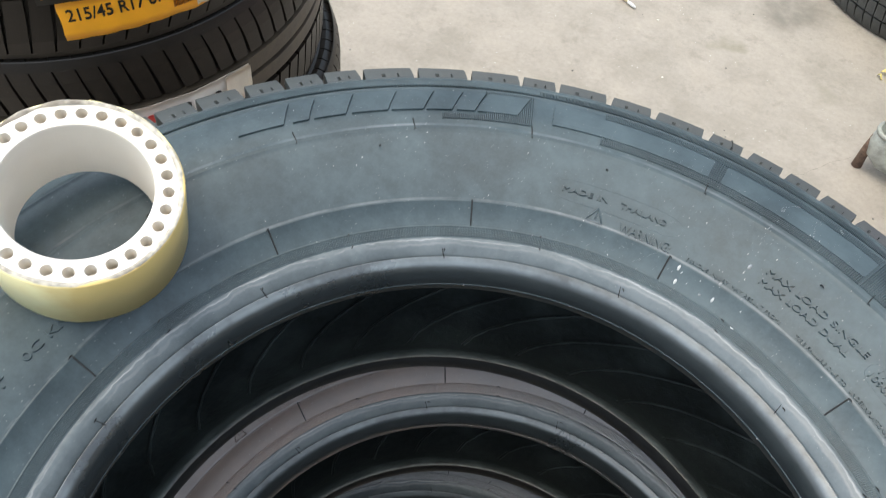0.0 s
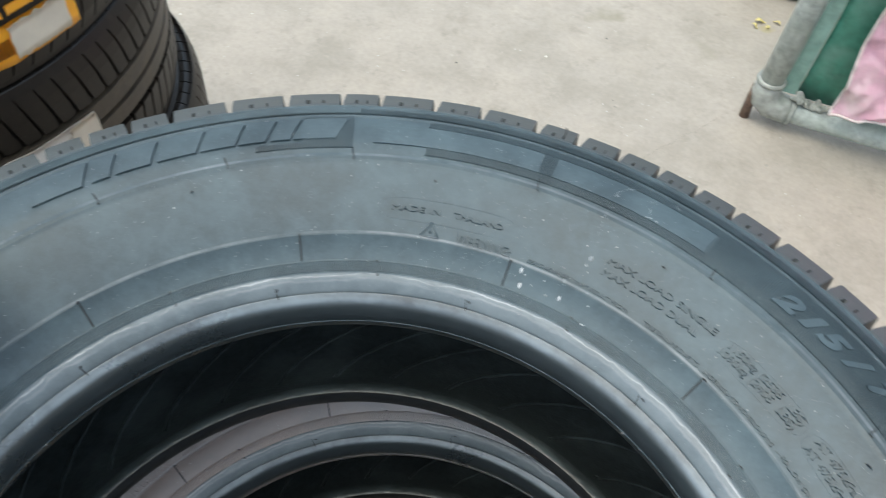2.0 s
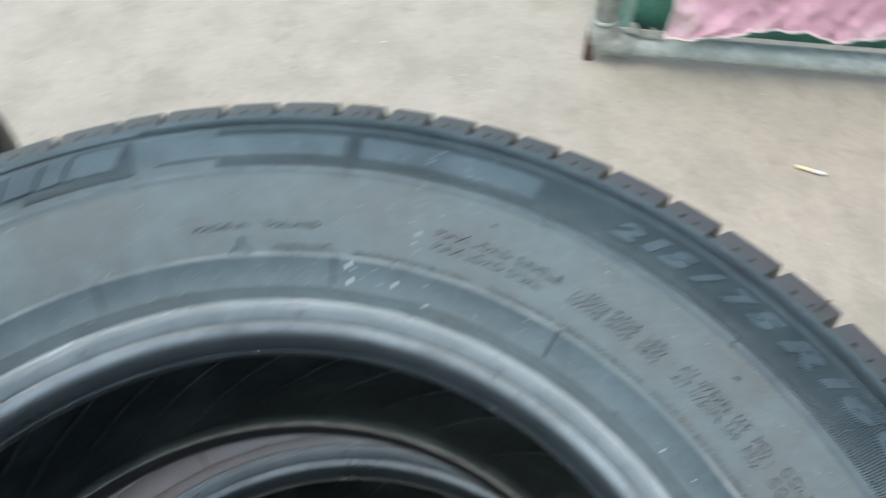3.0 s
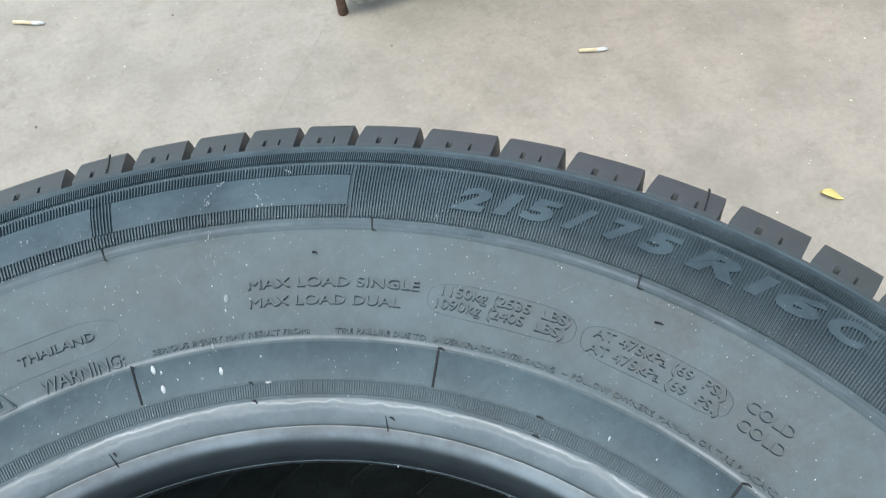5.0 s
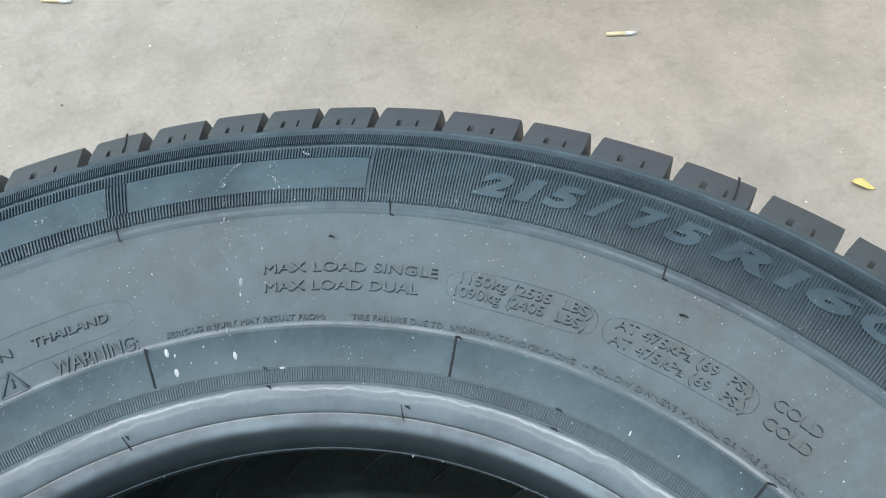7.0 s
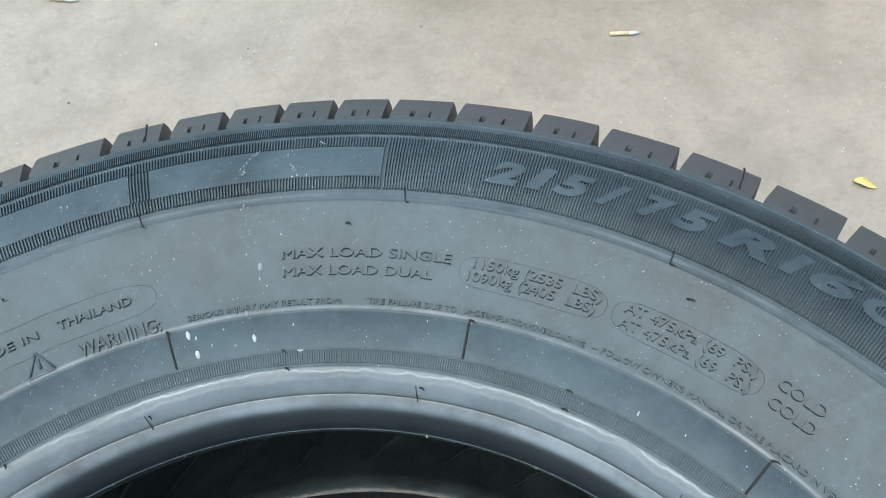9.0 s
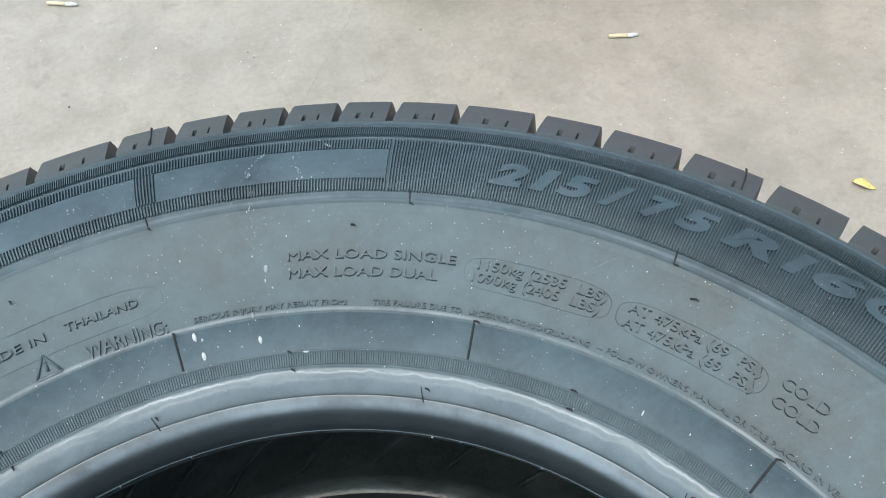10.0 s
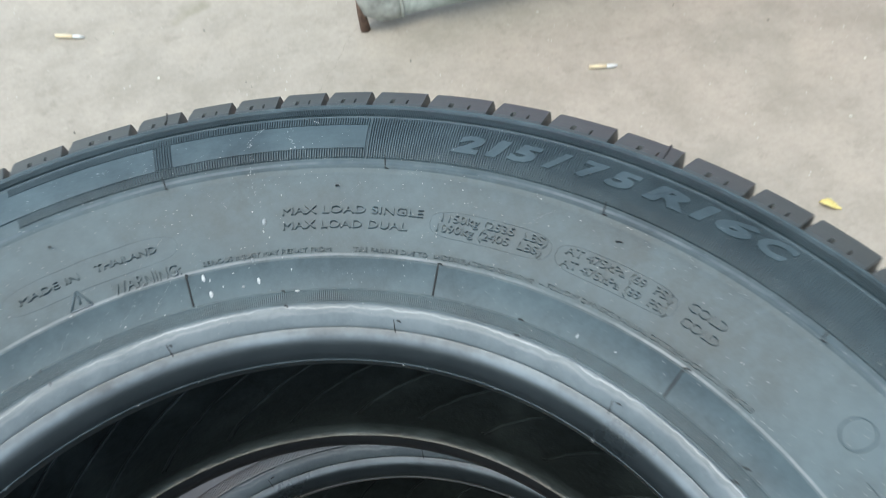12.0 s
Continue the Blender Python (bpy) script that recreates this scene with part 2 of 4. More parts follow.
    m.bump(m.math("ADD", m.math("MULTIPLY", mid, 0.7), m.math("MULTIPLY", fine, 0.3)), 0.35, 0.004)
    return m.m


CONCRETE = concrete()
CRACK = plain("crack_dirt", (0.27, 0.24, 0.205), 0.95, 0.4, 120)


# ---- building helpers ----
def mesh_of(name, verts, faces, smooth=True):
    me = bpy.data.meshes.new(name)
    me.from_pydata([tuple(v) for v in verts], [], faces)
    me.update()
    if smooth:
        me.polygons.foreach_set("use_smooth", [True] * len(me.polygons))
    return me


def piece(name, me, material, parent=None, label="", m=None):
    """Link a mesh as one object, under a thing or a part."""
    if not me.materials:
        me.materials.append(material)
    ob = new(name, me)
    if parent is not None:
        ob.parent = parent
    if m is not None:
        ob.matrix_basis = m
    if label:
        ob["label"] = label
    return ob


def part(name, bm, material, parent=None, label="", m=None, smooth=False):
    me = bpy.data.meshes.new(name)
    bm.to_mesh(me)
    bm.free()
    if smooth:
        me.polygons.foreach_set("use_smooth", [True] * len(me.polygons))
    return piece(name, me, material, parent, label, m)


def lathe(profile, n=192, closed=True, a0=0.0, a1=360.0):
    """Turn (r, z) points round the z axis."""
    full = abs(a1 - a0 - 360) < 1e-6
    k = len(profile)
    cols = n if full else n + 1
    verts, faces = [], []
    for i in range(cols):
        a = radians(a0 + (a1 - a0) * i / n)
        ca, sa = math.cos(a), math.sin(a)
        verts += [(r * ca, r * sa, z) for r, z in profile]
    for i in range(n):
        j = (i + 1) % cols
        for p in range(k if closed else k - 1):
            q = (p + 1) % k
            faces.append((i * k + p, j * k + p, j * k + q, i * k + q))
    return verts, faces


def box(bm, m, sx, sy, sz, bevel=0.0):
    made = bmesh.ops.create_cube(bm, size=1.0, matrix=m @ Matrix.Diagonal((sx, sy, sz, 1)))
    if bevel:
        edges = list({e for v in made["verts"] for e in v.link_edges})
        bmesh.ops.bevel(bm, geom=edges, offset=bevel, segments=2, affect="EDGES", profile=0.6)


def tube(points, r, n=16, cap=True):
    """A round bar along points."""
    pts = [Vector(p) for p in points]
    verts, faces = [], []
    side = None
    for i, p in enumerate(pts):
        d = (pts[min(i + 1, len(pts) - 1)] - pts[max(i - 1, 0)]).normalized()
        if side is None:
            side = d.cross(Vector((0.3, 0.2, 0.93))).normalized()
        side = (side - d * side.dot(d)).normalized()
        up = d.cross(side)
        rr = r[i] if isinstance(r, (list, tuple)) else r
        for k in range(n):
            a = 2 * math.pi * k / n
            verts.append(p + side * (rr * math.cos(a)) + up * (rr * math.sin(a)))
    for i in range(len(pts) - 1):
        for k in range(n):
            q = (k + 1) % n
            faces.append((i * n + k, i * n + q, (i + 1) * n + q, (i + 1) * n + k))
    if cap:
        faces.append(tuple(range(n))[::-1])
        faces.append(tuple((len(pts) - 1) * n + k for k in range(n)))
    return verts, faces


def text_mesh(name, body, fit_width, fit_height, depth, place, shear=0.0, bold=0.0):
    """Built-in-font lettering stretched to a width and cap height, then bent by place(x, y, z)."""
    cu = bpy.data.curves.new(name, "FONT")
    cu.body, cu.size, cu.extrude, cu.shear, cu.offset, cu.resolution_u = body, 1.0, 0.02, shear, bold, 3
    ob = bpy.data.objects.new(name, cu)
    scene.collection.objects.link(ob)
    bpy.context.view_layer.update()
    me = bpy.data.meshes.new_from_object(ob.evaluated_get(bpy.context.evaluated_depsgraph_get()))
    bpy.data.objects.remove(ob)
    xs, ys = [v.co.x for v in me.vertices], [v.co.y for v in me.vertices]
    x0, wide, cap = min(xs), max(xs) - min(xs), 0.70
    bm = bmesh.new()
    bm.from_mesh(me)
    bpy.data.meshes.remove(me)
    for v in bm.verts:
        x, y = (v.co.x - x0) / wide * fit_width, v.co.y / cap * fit_height
        v.co = place(x, y, depth if v.co.z > 0 else -0.0006)
    out = bpy.data.meshes.new(name)
    bm.to_mesh(out)
    bm.free()
    return out


def empty(name, m):
    ob = new(name)
    ob.empty_display_size = 0.1
    ob.matrix_basis = m
    return ob


# ---- ground and two unseen walls added to shape the light ----
def ground():
    n, verts, faces = 120, [], []
    grid = []
    for i in range(n + 1):
        s = (i / n - 0.5) * 2
        grid.append(math.copysign(abs(s) ** 3.2, s) * 300 + s * 2.2)
    for y in grid:
        for x in grid:
            near = math.exp(-(x * x + y * y) / 60)
            verts.append((x, y, near * 0.003 * noise.noise((x * 1.7, y * 1.7, 0.3)) - 0.0015))
    for j in range(n):
        for i in range(n):
            a = j * (n + 1) + i
            faces.append((a, a + 1, a + n + 2, a + n + 1))
    ob = piece("ground", mesh_of("ground", verts, faces), CONCRETE)
    tagged(ob, "pale worn concrete floor with stains and grit", "floor", kind="structure")
    # a hairline crack that wanders over the floor
    verts, faces = [], []
    ends = [(0.30, 1.47), (0.20, 1.32), (0.151, 1.255), (0.087, 1.161), (0.02, 1.05), (-0.06, 0.95)]
    line = []
    for (x0, y0), (x1, y1) in zip(ends, ends[1:]):
        line += [(x0 + (x1 - x0) * k / 12, y0 + (y1 - y0) * k / 12) for k in range(12)]
    for i, (x, y) in enumerate(line):
        x += 0.010 * noise.noise((i * 0.31, 2.0, 0))
        w = 0.0005 * (0.4 + abs(noise.noise((i * 0.5, 7.0, 0))) * 2)
        z = 0.0024
        verts += [(x - w, y, z), (x + w, y, z)]
    faces = [(2 * i, 2 * i + 1, 2 * i + 3, 2 * i + 2) for i in range(len(line) - 1)]
    piece("crack", mesh_of("crack", verts, faces), CRACK, ob, "dark hairline crack")


ground()


def wall(name, m, w, h):
    bm = bmesh.new()
    box(bm, Matrix.Translation((0, 0, h / 2)), w, 0.2, h)
    tagged(part(name, bm, WALL, m=m), "unseen plain plastered wall added to block sky light", "wall", kind="structure")


# out of view, added to hold back sky light and darken reflections
wall("unseen_wall_east", pose(4.2, 0.5, 0, 0, 0, 90), 12.0, 3.4)
wall("unseen_wall_south", pose(-0.5, -6.0, 0), 8.0, 2.2)


# ---- the tyres of the middle stack ----
MID = 0.0894          # the tick circle's height over the tyre's middle plane
HEIGHTS = [(0.2000, -0.0355), (0.2003, -0.0318), (0.2010, -0.0280), (0.2022, -0.0248), (0.2042, -0.0220), (0.2062, -0.0204), (0.2080, -0.0193), (0.2096, -0.0182), (0.2135, -0.0146), (0.2185, -0.0114), (0.2245, -0.0084), (0.2380, 0.0),
           (0.2500, 0.0060), (0.2620, 0.0115), (0.2750, 0.0170), (0.2900, 0.0208), (0.3050, 0.0198), (0.3200, 0.0158), (0.3330, 0.0098), (0.3390, 0.0020), (0.3450, -0.0080)]


TABLE_R = np.linspace(0.2, 0.345, 581)
TABLE_Z = np.interp(TABLE_R, [p[0] for p in HEIGHTS], [p[1] for p in HEIGHTS])
ROUND = np.exp(-0.5 * (np.arange(-40, 41) / 16.0) ** 2)
SMOOTH_Z = np.convolve(np.pad(TABLE_Z, 40, mode="reflect", reflect_type="odd"), ROUND / ROUND.sum(), mode="valid")
BLEND = np.clip((TABLE_R - 0.226) / 0.016, 0, 1)
TABLE_Z = TABLE_Z * (1 - BLEND) + SMOOTH_Z * BLEND


def side_z(r):
    """Height of the sidewall over the tyre's middle plane."""
    return MID + float(np.interp(r, TABLE_R, TABLE_Z))


def on_side(theta0, radius):
    """A map from flat lettering to the sidewall, starting at theta0 degrees."""
    def place(x, y, z):
        r = radius + y
        a = radians(theta0) - x / radius
        return Vector((r * math.cos(a), r * math.sin(a), side_z(r) + z))
    return place


def ridges(spans, pitch, width, height):
    """Fine radial ribs on the sidewall: spans of (from, to degrees, inner, outer radius)."""
    verts, faces = [], []
    for a0, a1, r0, r1 in spans:
        rm = (r0 + r1) / 2
        count = int(radians(a1 - a0) * rm / pitch)
        for i in range(count):
            a = radians(a0) + radians(a1 - a0) * (i + 0.5) / count
            h = width / 2
            k = len(verts)
            long = [(r0, -0.0004)] + [(r0 + 0.0002 + (r1 - r0 - 0.0004) * j / 5, height) for j in range(6)] + [(r1, -0.0004)]
            for r, up in long:
                z = side_z(r) + up
                for s in (-1, 1):
                    w = h * (1.0 if up < 0 else 0.75) * s / r
                    verts.append((r * math.cos(a + w), r * math.sin(a + w), z))
                for s in (-1, 1):
                    verts.append((r * math.cos(a + s * h * 1.5 / r), r * math.sin(a + s * h * 1.5 / r), side_z(r) - 0.0004))
            for j in range(len(long) - 1):
                q = k + 4 * j
                faces += [(q, q + 1, q + 5, q + 4), (q, q + 4, q + 6, q + 2), (q + 1, q + 3, q + 7, q + 5)]
    return verts, faces


def arc_plate(a0, a1, r0, r1, height, n=40, rim=0.0003):
    """A low raised plate on the sidewall."""
    verts, faces = [], []
    for i in range(n + 1):
        a = radians(a0 + (a1 - a0) * i / n)
        for r, up in [(r0, -0.0005)] + [(r0 + rim + (r1 - r0 - 2 * rim) * k / 6, height) for k in range(7)] + [(r1, -0.0005)]:
            verts.append((r * math.cos(a), r * math.sin(a), side_z(r) + up))
    for i in range(n):
        for p in range(8):
            a = i * 9 + p
            faces.append((a, a + 9, a + 10, a + 1))
    faces += [tuple(range(9)), tuple(n * 9 + k for k in range(8, -1, -1))]
    return verts, faces


def tick(theta, r0, r1, width=0.0007, height=0.0006, lean=0.0):
    verts, faces = [], []
    for i in range(5):
        r = r0 + (r1 - r0) * i / 4
        a = radians(theta + lean * i / 4)
        z = side_z(r)
        for s, up in ((-1, -0.0003), (-0.4, height), (0.4, height), (1, -0.0003)):
            b = a + s * width / r
            verts.append((r * math.cos(b), r * math.sin(b), z + up))
    for i in range(4):
        for p in range(3):
            k = i * 4 + p
            faces.append((k, k + 1, k + 5, k + 4))
    return verts, faces


def shoulder_block(pitch, gap, skew):
    """One tread block at the shoulder, from its leading end at angle 0 to the pitch."""
    section = [(0.3315, 0.0990), (0.3345, 0.0982), (0.3385, 0.0960), (0.3420, 0.0940), (0.3490, 0.0898), (0.3540, 0.0868), (0.3578, 0.0838), (0.3608, 0.0770), (0.3628, 0.0600), (0.3636, 0.0400), (0.3455, 0.0400), (0.3440, 0.0700), (0.3320, 0.0930)]
    cols = [0, 0.14, 0.30, 0.305, 0.335, 0.34, 0.46, 0.58, 0.585, 0.66, 0.665, 0.84, 1]
    k, n = len(section), len(cols) - 1
    verts, faces = [], []
    for i in range(n + 1):
        f = cols[i]
        slot = 0.304 < f < 0.336 or 0.584 < f < 0.661
        for p, (r, z) in enumerate(section):
            depth = (0.0985 - z) / 0.05
            if slot and p == 2:
                z -= 0.0060
            own = gap - 0.45 * min(1.0, max(0.0, (0.3600 - r) / 0.024))
            a = radians(own / 2 + (pitch - own) * f + skew * depth * (1.0 - 0.35 * f))
            verts.append((r * math.cos(a), r * math.sin(a), z))
    for i in range(n):
        for p in range(k):
            q = (p + 1) % k
            faces.append((i * k + p, (i + 1) * k + p, (i + 1) * k + q, i * k + q))
    faces += [tuple(range(k)), tuple(n * k + p for p in range(k))[::-1]]
    me = mesh_of("tread_block", verts, faces, smooth=False)
    return me


def van_tyre(m, side_rubber, bead_rubber):
    tyre = empty("tyre", m)
    tagged(tyre, "new grey-black van tyre lying flat in a stack of four", "tyre", "stacked van tyres")
    outer = [(r, side_z(r)) for r in [p[0] for p in HEIGHTS] + [0.2440 + 0.004 * k for k in range(25)]]
    # the thin mould lines that run round the sidewall
    fine = []
    for r in sorted(set([p[0] for p in outer] + [0.2084, 0.2087, 0.2090, 0.2240, 0.2243, 0.2250, 0.2372, 0.2376, 0.2384, 0.2790, 0.2796, 0.2806, 0.2816, 0.3146, 0.3151, 0.3160, 0.3165, 0.3290, 0.3296, 0.3302, 0.3308])):
        z = side_z(r)
        z += {0.2087: -0.0008, 0.2243: 0.0007, 0.2376: 0.0006, 0.2796: 0.0005, 0.2806: 0.0007, 0.3151: 0.0004, 0.3160: 0.0004, 0.3296: 0.0009, 0.3302: 0.0009}.get(r, 0)
        fine.append((r, z))
    inner = [(0.3440, 0.030), (0.3420, 0.060), (0.3310, 0.083), (0.3100, 0.0975), (0.2850, 0.0985), (0.2550, 0.0880), (0.2300, 0.0740), (0.2150, 0.0600), (0.2040, 0.0470), (0.1998, 0.0510)]
    top = fine + [(0.3460, 0.0760), (0.3464, 0.0680), (0.3466, 0.0600)]
    outside = top + [(r, -z) for r, z in top[::-1]]
    inside = [(r, -z) for r, z in inner[::-1]] + inner
    piece("carcass", mesh_of("carcass", *lathe(outside, 288, closed=False)), side_rubber, tyre)
    piece("inner_liner", mesh_of("inner_liner", *lathe(inside, 192, closed=False)), LINER, tyre, "dull black inner liner")
    # bead: the smoother ring round the hole, on both sides
    ring = [(r, side_z(r)) for r in (0.2000, 0.2003, 0.2007, 0.2012, 0.2020, 0.2030, 0.2042, 0.2055, 0.2068, 0.2080, 0.2085)]
    for flip in (1, -1):
        rim = [(0.2010, 0.0470), (0.1997, 0.0510)] + [(r - 0.0004 if r < 0.2009 else r, z + 0.0007) for r, z in ring] + [(0.2087, side_z(0.2087) - 0.0003)]
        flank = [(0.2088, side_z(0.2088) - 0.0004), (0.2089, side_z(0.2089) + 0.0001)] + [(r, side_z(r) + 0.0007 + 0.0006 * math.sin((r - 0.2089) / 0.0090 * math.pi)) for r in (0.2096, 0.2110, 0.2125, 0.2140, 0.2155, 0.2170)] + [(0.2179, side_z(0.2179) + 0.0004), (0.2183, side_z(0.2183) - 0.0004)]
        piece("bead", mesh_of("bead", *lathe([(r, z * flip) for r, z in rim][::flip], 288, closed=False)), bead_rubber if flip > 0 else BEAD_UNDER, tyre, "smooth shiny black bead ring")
        piece("bead_flank", mesh_of("bead_flank", *lathe([(r, z * flip) for r, z in flank][::flip], 288, closed=False)), RUBBER_FLANK, tyre, "paler scuffed ring round the bead, with sheen in its colour")
    lip = [(0.19975 + 0.00045 * math.cos(q), side_z(0.2) + 0.0002 + 0.00045 * math.sin(q)) for q in [2 * math.pi * k / 6 for k in range(6)]]
    piece("lip", mesh_of("lip", *lathe(lip, 288)), side_rubber, tyre, "thin moulded lip round the hole")
    # tread ribs
    for z in (-0.0225, 0.0, 0.0225):
        rib = [(0.350, z - 0.008), (0.3638, z - 0.008), (0.3645, z), (0.3638, z + 0.008), (0.350, z + 0.008)]
        piece("rib", mesh_of("rib", *lathe(rib, 144, closed=False), smooth=False), RUBBER_TREAD, tyre)
    # shoulder blocks of three pitch lengths
    ends = [34.56, 41.07, 47.27, 53.45, 58.79, 64.91, 70.14, 74.5, 78.8, 83.1, 87.7, 92.5, 98.65, 103.94, 109.97, 114.1, 120.06, 126.29, 132.28, 136.67, 140.82, 145.45, 150.59]
    rnd = random.Random(4)
    while ends[-1] < 394.56 - 7:
        ends.append(ends[-1] + rnd.choice((4.4, 5.2, 6.1)))
    left = 394.56 - ends[-1]
    ends += [ends[-1] + left / 2, 394.56] if left > 7.5 else [394.56]
    sizes = (4.4, 5.2, 6.1)
    kinds = [shoulder_block(s, 1.05, -0.5) for s in sizes]
    for i in range(len(ends) - 1):
        span = ends[i + 1] - ends[i]
        k = min(range(3), key=lambda j: abs(sizes[j] - span))
        turn = Matrix.Rotation(radians(ends[i] + (span - sizes[k]) / 2), 4, "Z")
        piece("tread_block", kinds[k], RUBBER_TREAD, tyre, m=turn)
        piece("tread_block", kinds[k], RUBBER_TREAD, tyre, m=turn @ Matrix.Rotation(math.pi, 4, "X") @ Matrix.Rotation(radians(-sizes[k]), 4, "Z"))
    # liner ridges
    verts, faces = [], []
    for flip in (1, -1):
        for i in range(34):
            a0 = radians(i * 360 / 34)
            line = []
            for j in range(9):
                f = j / 8
                r = 0.222 + 0.112 * f
                zz = float(np.interp(r, [0.2040, 0.2150, 0.2300, 0.2550, 0.2850, 0.3100, 0.3310, 0.3440], [0.047, 0.060, 0.074, 0.088, 0.0985, 0.0975, 0.083, 0.060]))
                a = a0 + flip * (0.62 * f ** 1.4)
                line.append((r * math.cos(a), r * math.sin(a), flip * (zz - 0.0003)))
            v, fc = tube(line, 0.0014, 6, cap=False)
            k = len(verts)
            verts += v
            faces += [tuple(x + k for x in f) for f in fc]
    tagged(piece("liner_ridge", mesh_of("liner_ridge", verts, faces), LINER, tyre), kind="stuff")
    # ribbed bands of the sidewall
    v, f = ridges([(0, 360, 0.2188, 0.2238)], 0.0010, 0.0006, 0.0005)
    tagged(piece("bead_ribbing", mesh_of("bead_ribbing", v, f, False), side_rubber, tyre), kind="stuff")
    fine_spans = [(5, 112, 0.3170, 0.3246), (112, 156, 0.3172, 0.3200)]
    wide_spans = [(69.4, 104.0, 0.3070, 0.3142), (69.4, 104.0, 0.2845, 0.2902), (88.75, 90.30, 0.2902, 0.3070), (12, 69.3, 0.2845, 0.3142), (112.6, 118.5, 0.2862, 0.3142), (118.5, 124.0, 0.2862, 0.2905)]
    for spans, pitch, width in ((fine_spans, 0.00096, 0.00046), (wide_spans, 0.00128, 0.00064)):
        v, f = ridges(spans, pitch, width, 0.0012)
        tagged(piece("side_ribbing", mesh_of("side_ribbing", v, f, False), side_rubber, tyre), kind="stuff")
    # two long blank fields
    for a0, a1, r0, r1 in ((69.5, 88.7, 0.2902, 0.3070), (90.35, 110.2, 0.2902, 0.3070)):
        piece("blank_plate", mesh_of("blank_plate", *arc_plate(a0, a1, r0, r1, 0.0009, rim=0.0001), smooth=False), side_rubber, tyre)
    # the marque as plain slanted shapes
    for a1, a0 in ((147.9, 142.5), (141.4, 139.5), (138.8, 135.0), (134.2, 129.9), (129.4, 125.5), (125.1, 122.0), (121.4, 119.2), (118.8, 113.9)):
        v, f = arc_plate(a0, a1, 0.2925, 0.3110, 0.0013, 8)
        lean = radians(-1.5)
        v = [(x * math.cos(k) - y * math.sin(k), x * math.sin(k) + y * math.cos(k), z) for x, y, z in v for k in [lean * (math.hypot(x, y) - 0.3017) / 0.018]]
        piece("raised_mark", mesh_of("raised_mark", v, f, False), side_rubber, tyre, "smooth raised slanted mark")
    # lettering: text, from, to (degrees), radius, cap height, relief
    lines = [("MAX LOAD SINGLE", 78.06, 62.45, 0.2571, 0.0036), ("MAX LOAD DUAL", 78.07, 64.0, 0.2504, 0.0036),
             ("1150kg (2535  LBS)", 60.4, 48.6, 0.2570, 0.0036), ("1090kg (2405  LBS)", 60.8, 48.9, 0.2521, 0.0036),
             ("AT 475kPa (69  PSI)", 46.5, 34.5, 0.2571, 0.0036), ("AT 475kPa (69  PSI)", 46.6, 34.4, 0.2514, 0.0036),
             ("COLD", 32.9, 28.8, 0.2585, 0.0040), ("COLD", 32.8, 28.6, 0.2517, 0.0040),
             ("SERIOUS INJURY MAY RESULT FROM:", 87.6, 72.5, 0.2399, 0.0020), ("TIRE FAILURE DUE TO", 70.0, 61.2, 0.2399, 0.0020),
             ("UNDERINFLATION/OVERLOADING", 60.5, 48.6, 0.2401, 0.0020), ("-- FOLLOW OWNER'S MANUAL OR TIRE PLACARD IN VEHICLE", 47.9, 22.0, 0.2405, 0.0020),
             ("THAILAND", 98.9, 92.2, 0.2513, 0.0031), ("MADE IN", 107.2, 100.75, 0.2513, 0.0031), ("WARNING:", 98.0, 90.2, 0.2390, 0.0050),
             ("0C KM", 183.4, 176.6, 0.2500, 0.0040), ("ST", 189.2, 186.0, 0.2500, 0.0038)]
    for body, a0, a1, r, cap in lines:
        me = text_mesh("lettering", body, radians(a0 - a1) * r, cap, 0.0008 if cap < 0.003 else 0.0012, on_side(a0, r))
        piece("lettering", me, side_rubber, tyre, "small raised lettering")
    for sign, a0, a1 in (("2", 61.0, 57.9), ("1", 57.6, 55.3), ("5", 55.4, 52.2), ("/", 52.0, 49.4), ("7", 48.7, 45.8), ("5", 45.9, 42.7), ("R", 42.2, 38.2), ("1", 37.6, 35.4), ("6", 35.3, 31.8), ("C", 31.4, 28.1)):
        r = 0.2926 + 0.00022 * (61 - (a0 + a1) / 2)
        me = text_mesh("size_lettering", sign, radians(a0 - a1) * r, 0.0113, 0.0013, on_side(a0, r), shear=0.30, bold=0.055)
        piece("size_lettering", me, side_rubber, tyre, "large raised slanted size lettering")
    # worn marks that nobody can read: a moulded ring and two low bars
    loop = []
    for k in range(33):
        q = 2 * math.pi * k / 32
        r, ang = 0.2625 + 0.0065 * math.sin(q), radians(14.5) + 0.0065 * math.cos(q) / 0.2625
        loop.append((r * math.cos(ang), r * math.sin(ang), side_z(r) + 0.0001))
    piece("moulded_ring", mesh_of("moulded_ring", *tube(loop, 0.0004, 5, cap=False)), side_rubber, tyre)
    for a0, a1, r0 in ((11.0, -2.0, 0.2610), (11.0, 0.0, 0.2530)):
        piece("worn_bar", mesh_of("worn_bar", *arc_plate(a1, a0, r0, r0 + 0.0036, 0.0005), smooth=False), side_rubber, tyre)
    # warning triangle
    v, f = [], []
    corners = [(102.95, 0.2396), (100.5, 0.2394), (101.6, 0.2472)]
    for (a0, r0), (a1, r1) in zip(corners, corners[1:] + corners[:1]):
        p0, p1 = [Vector((r * math.cos(radians(q)), r * math.sin(radians(q)), side_z(r) + 0.0003)) for q, r in ((a0, r0), (a1, r1))]
        tv, tf = tube([p0, (p0 + p1) / 2, p1], 0.00055, 6)
        f += [tuple(x + len(v) for x in g) for g in tf]
        v += tv
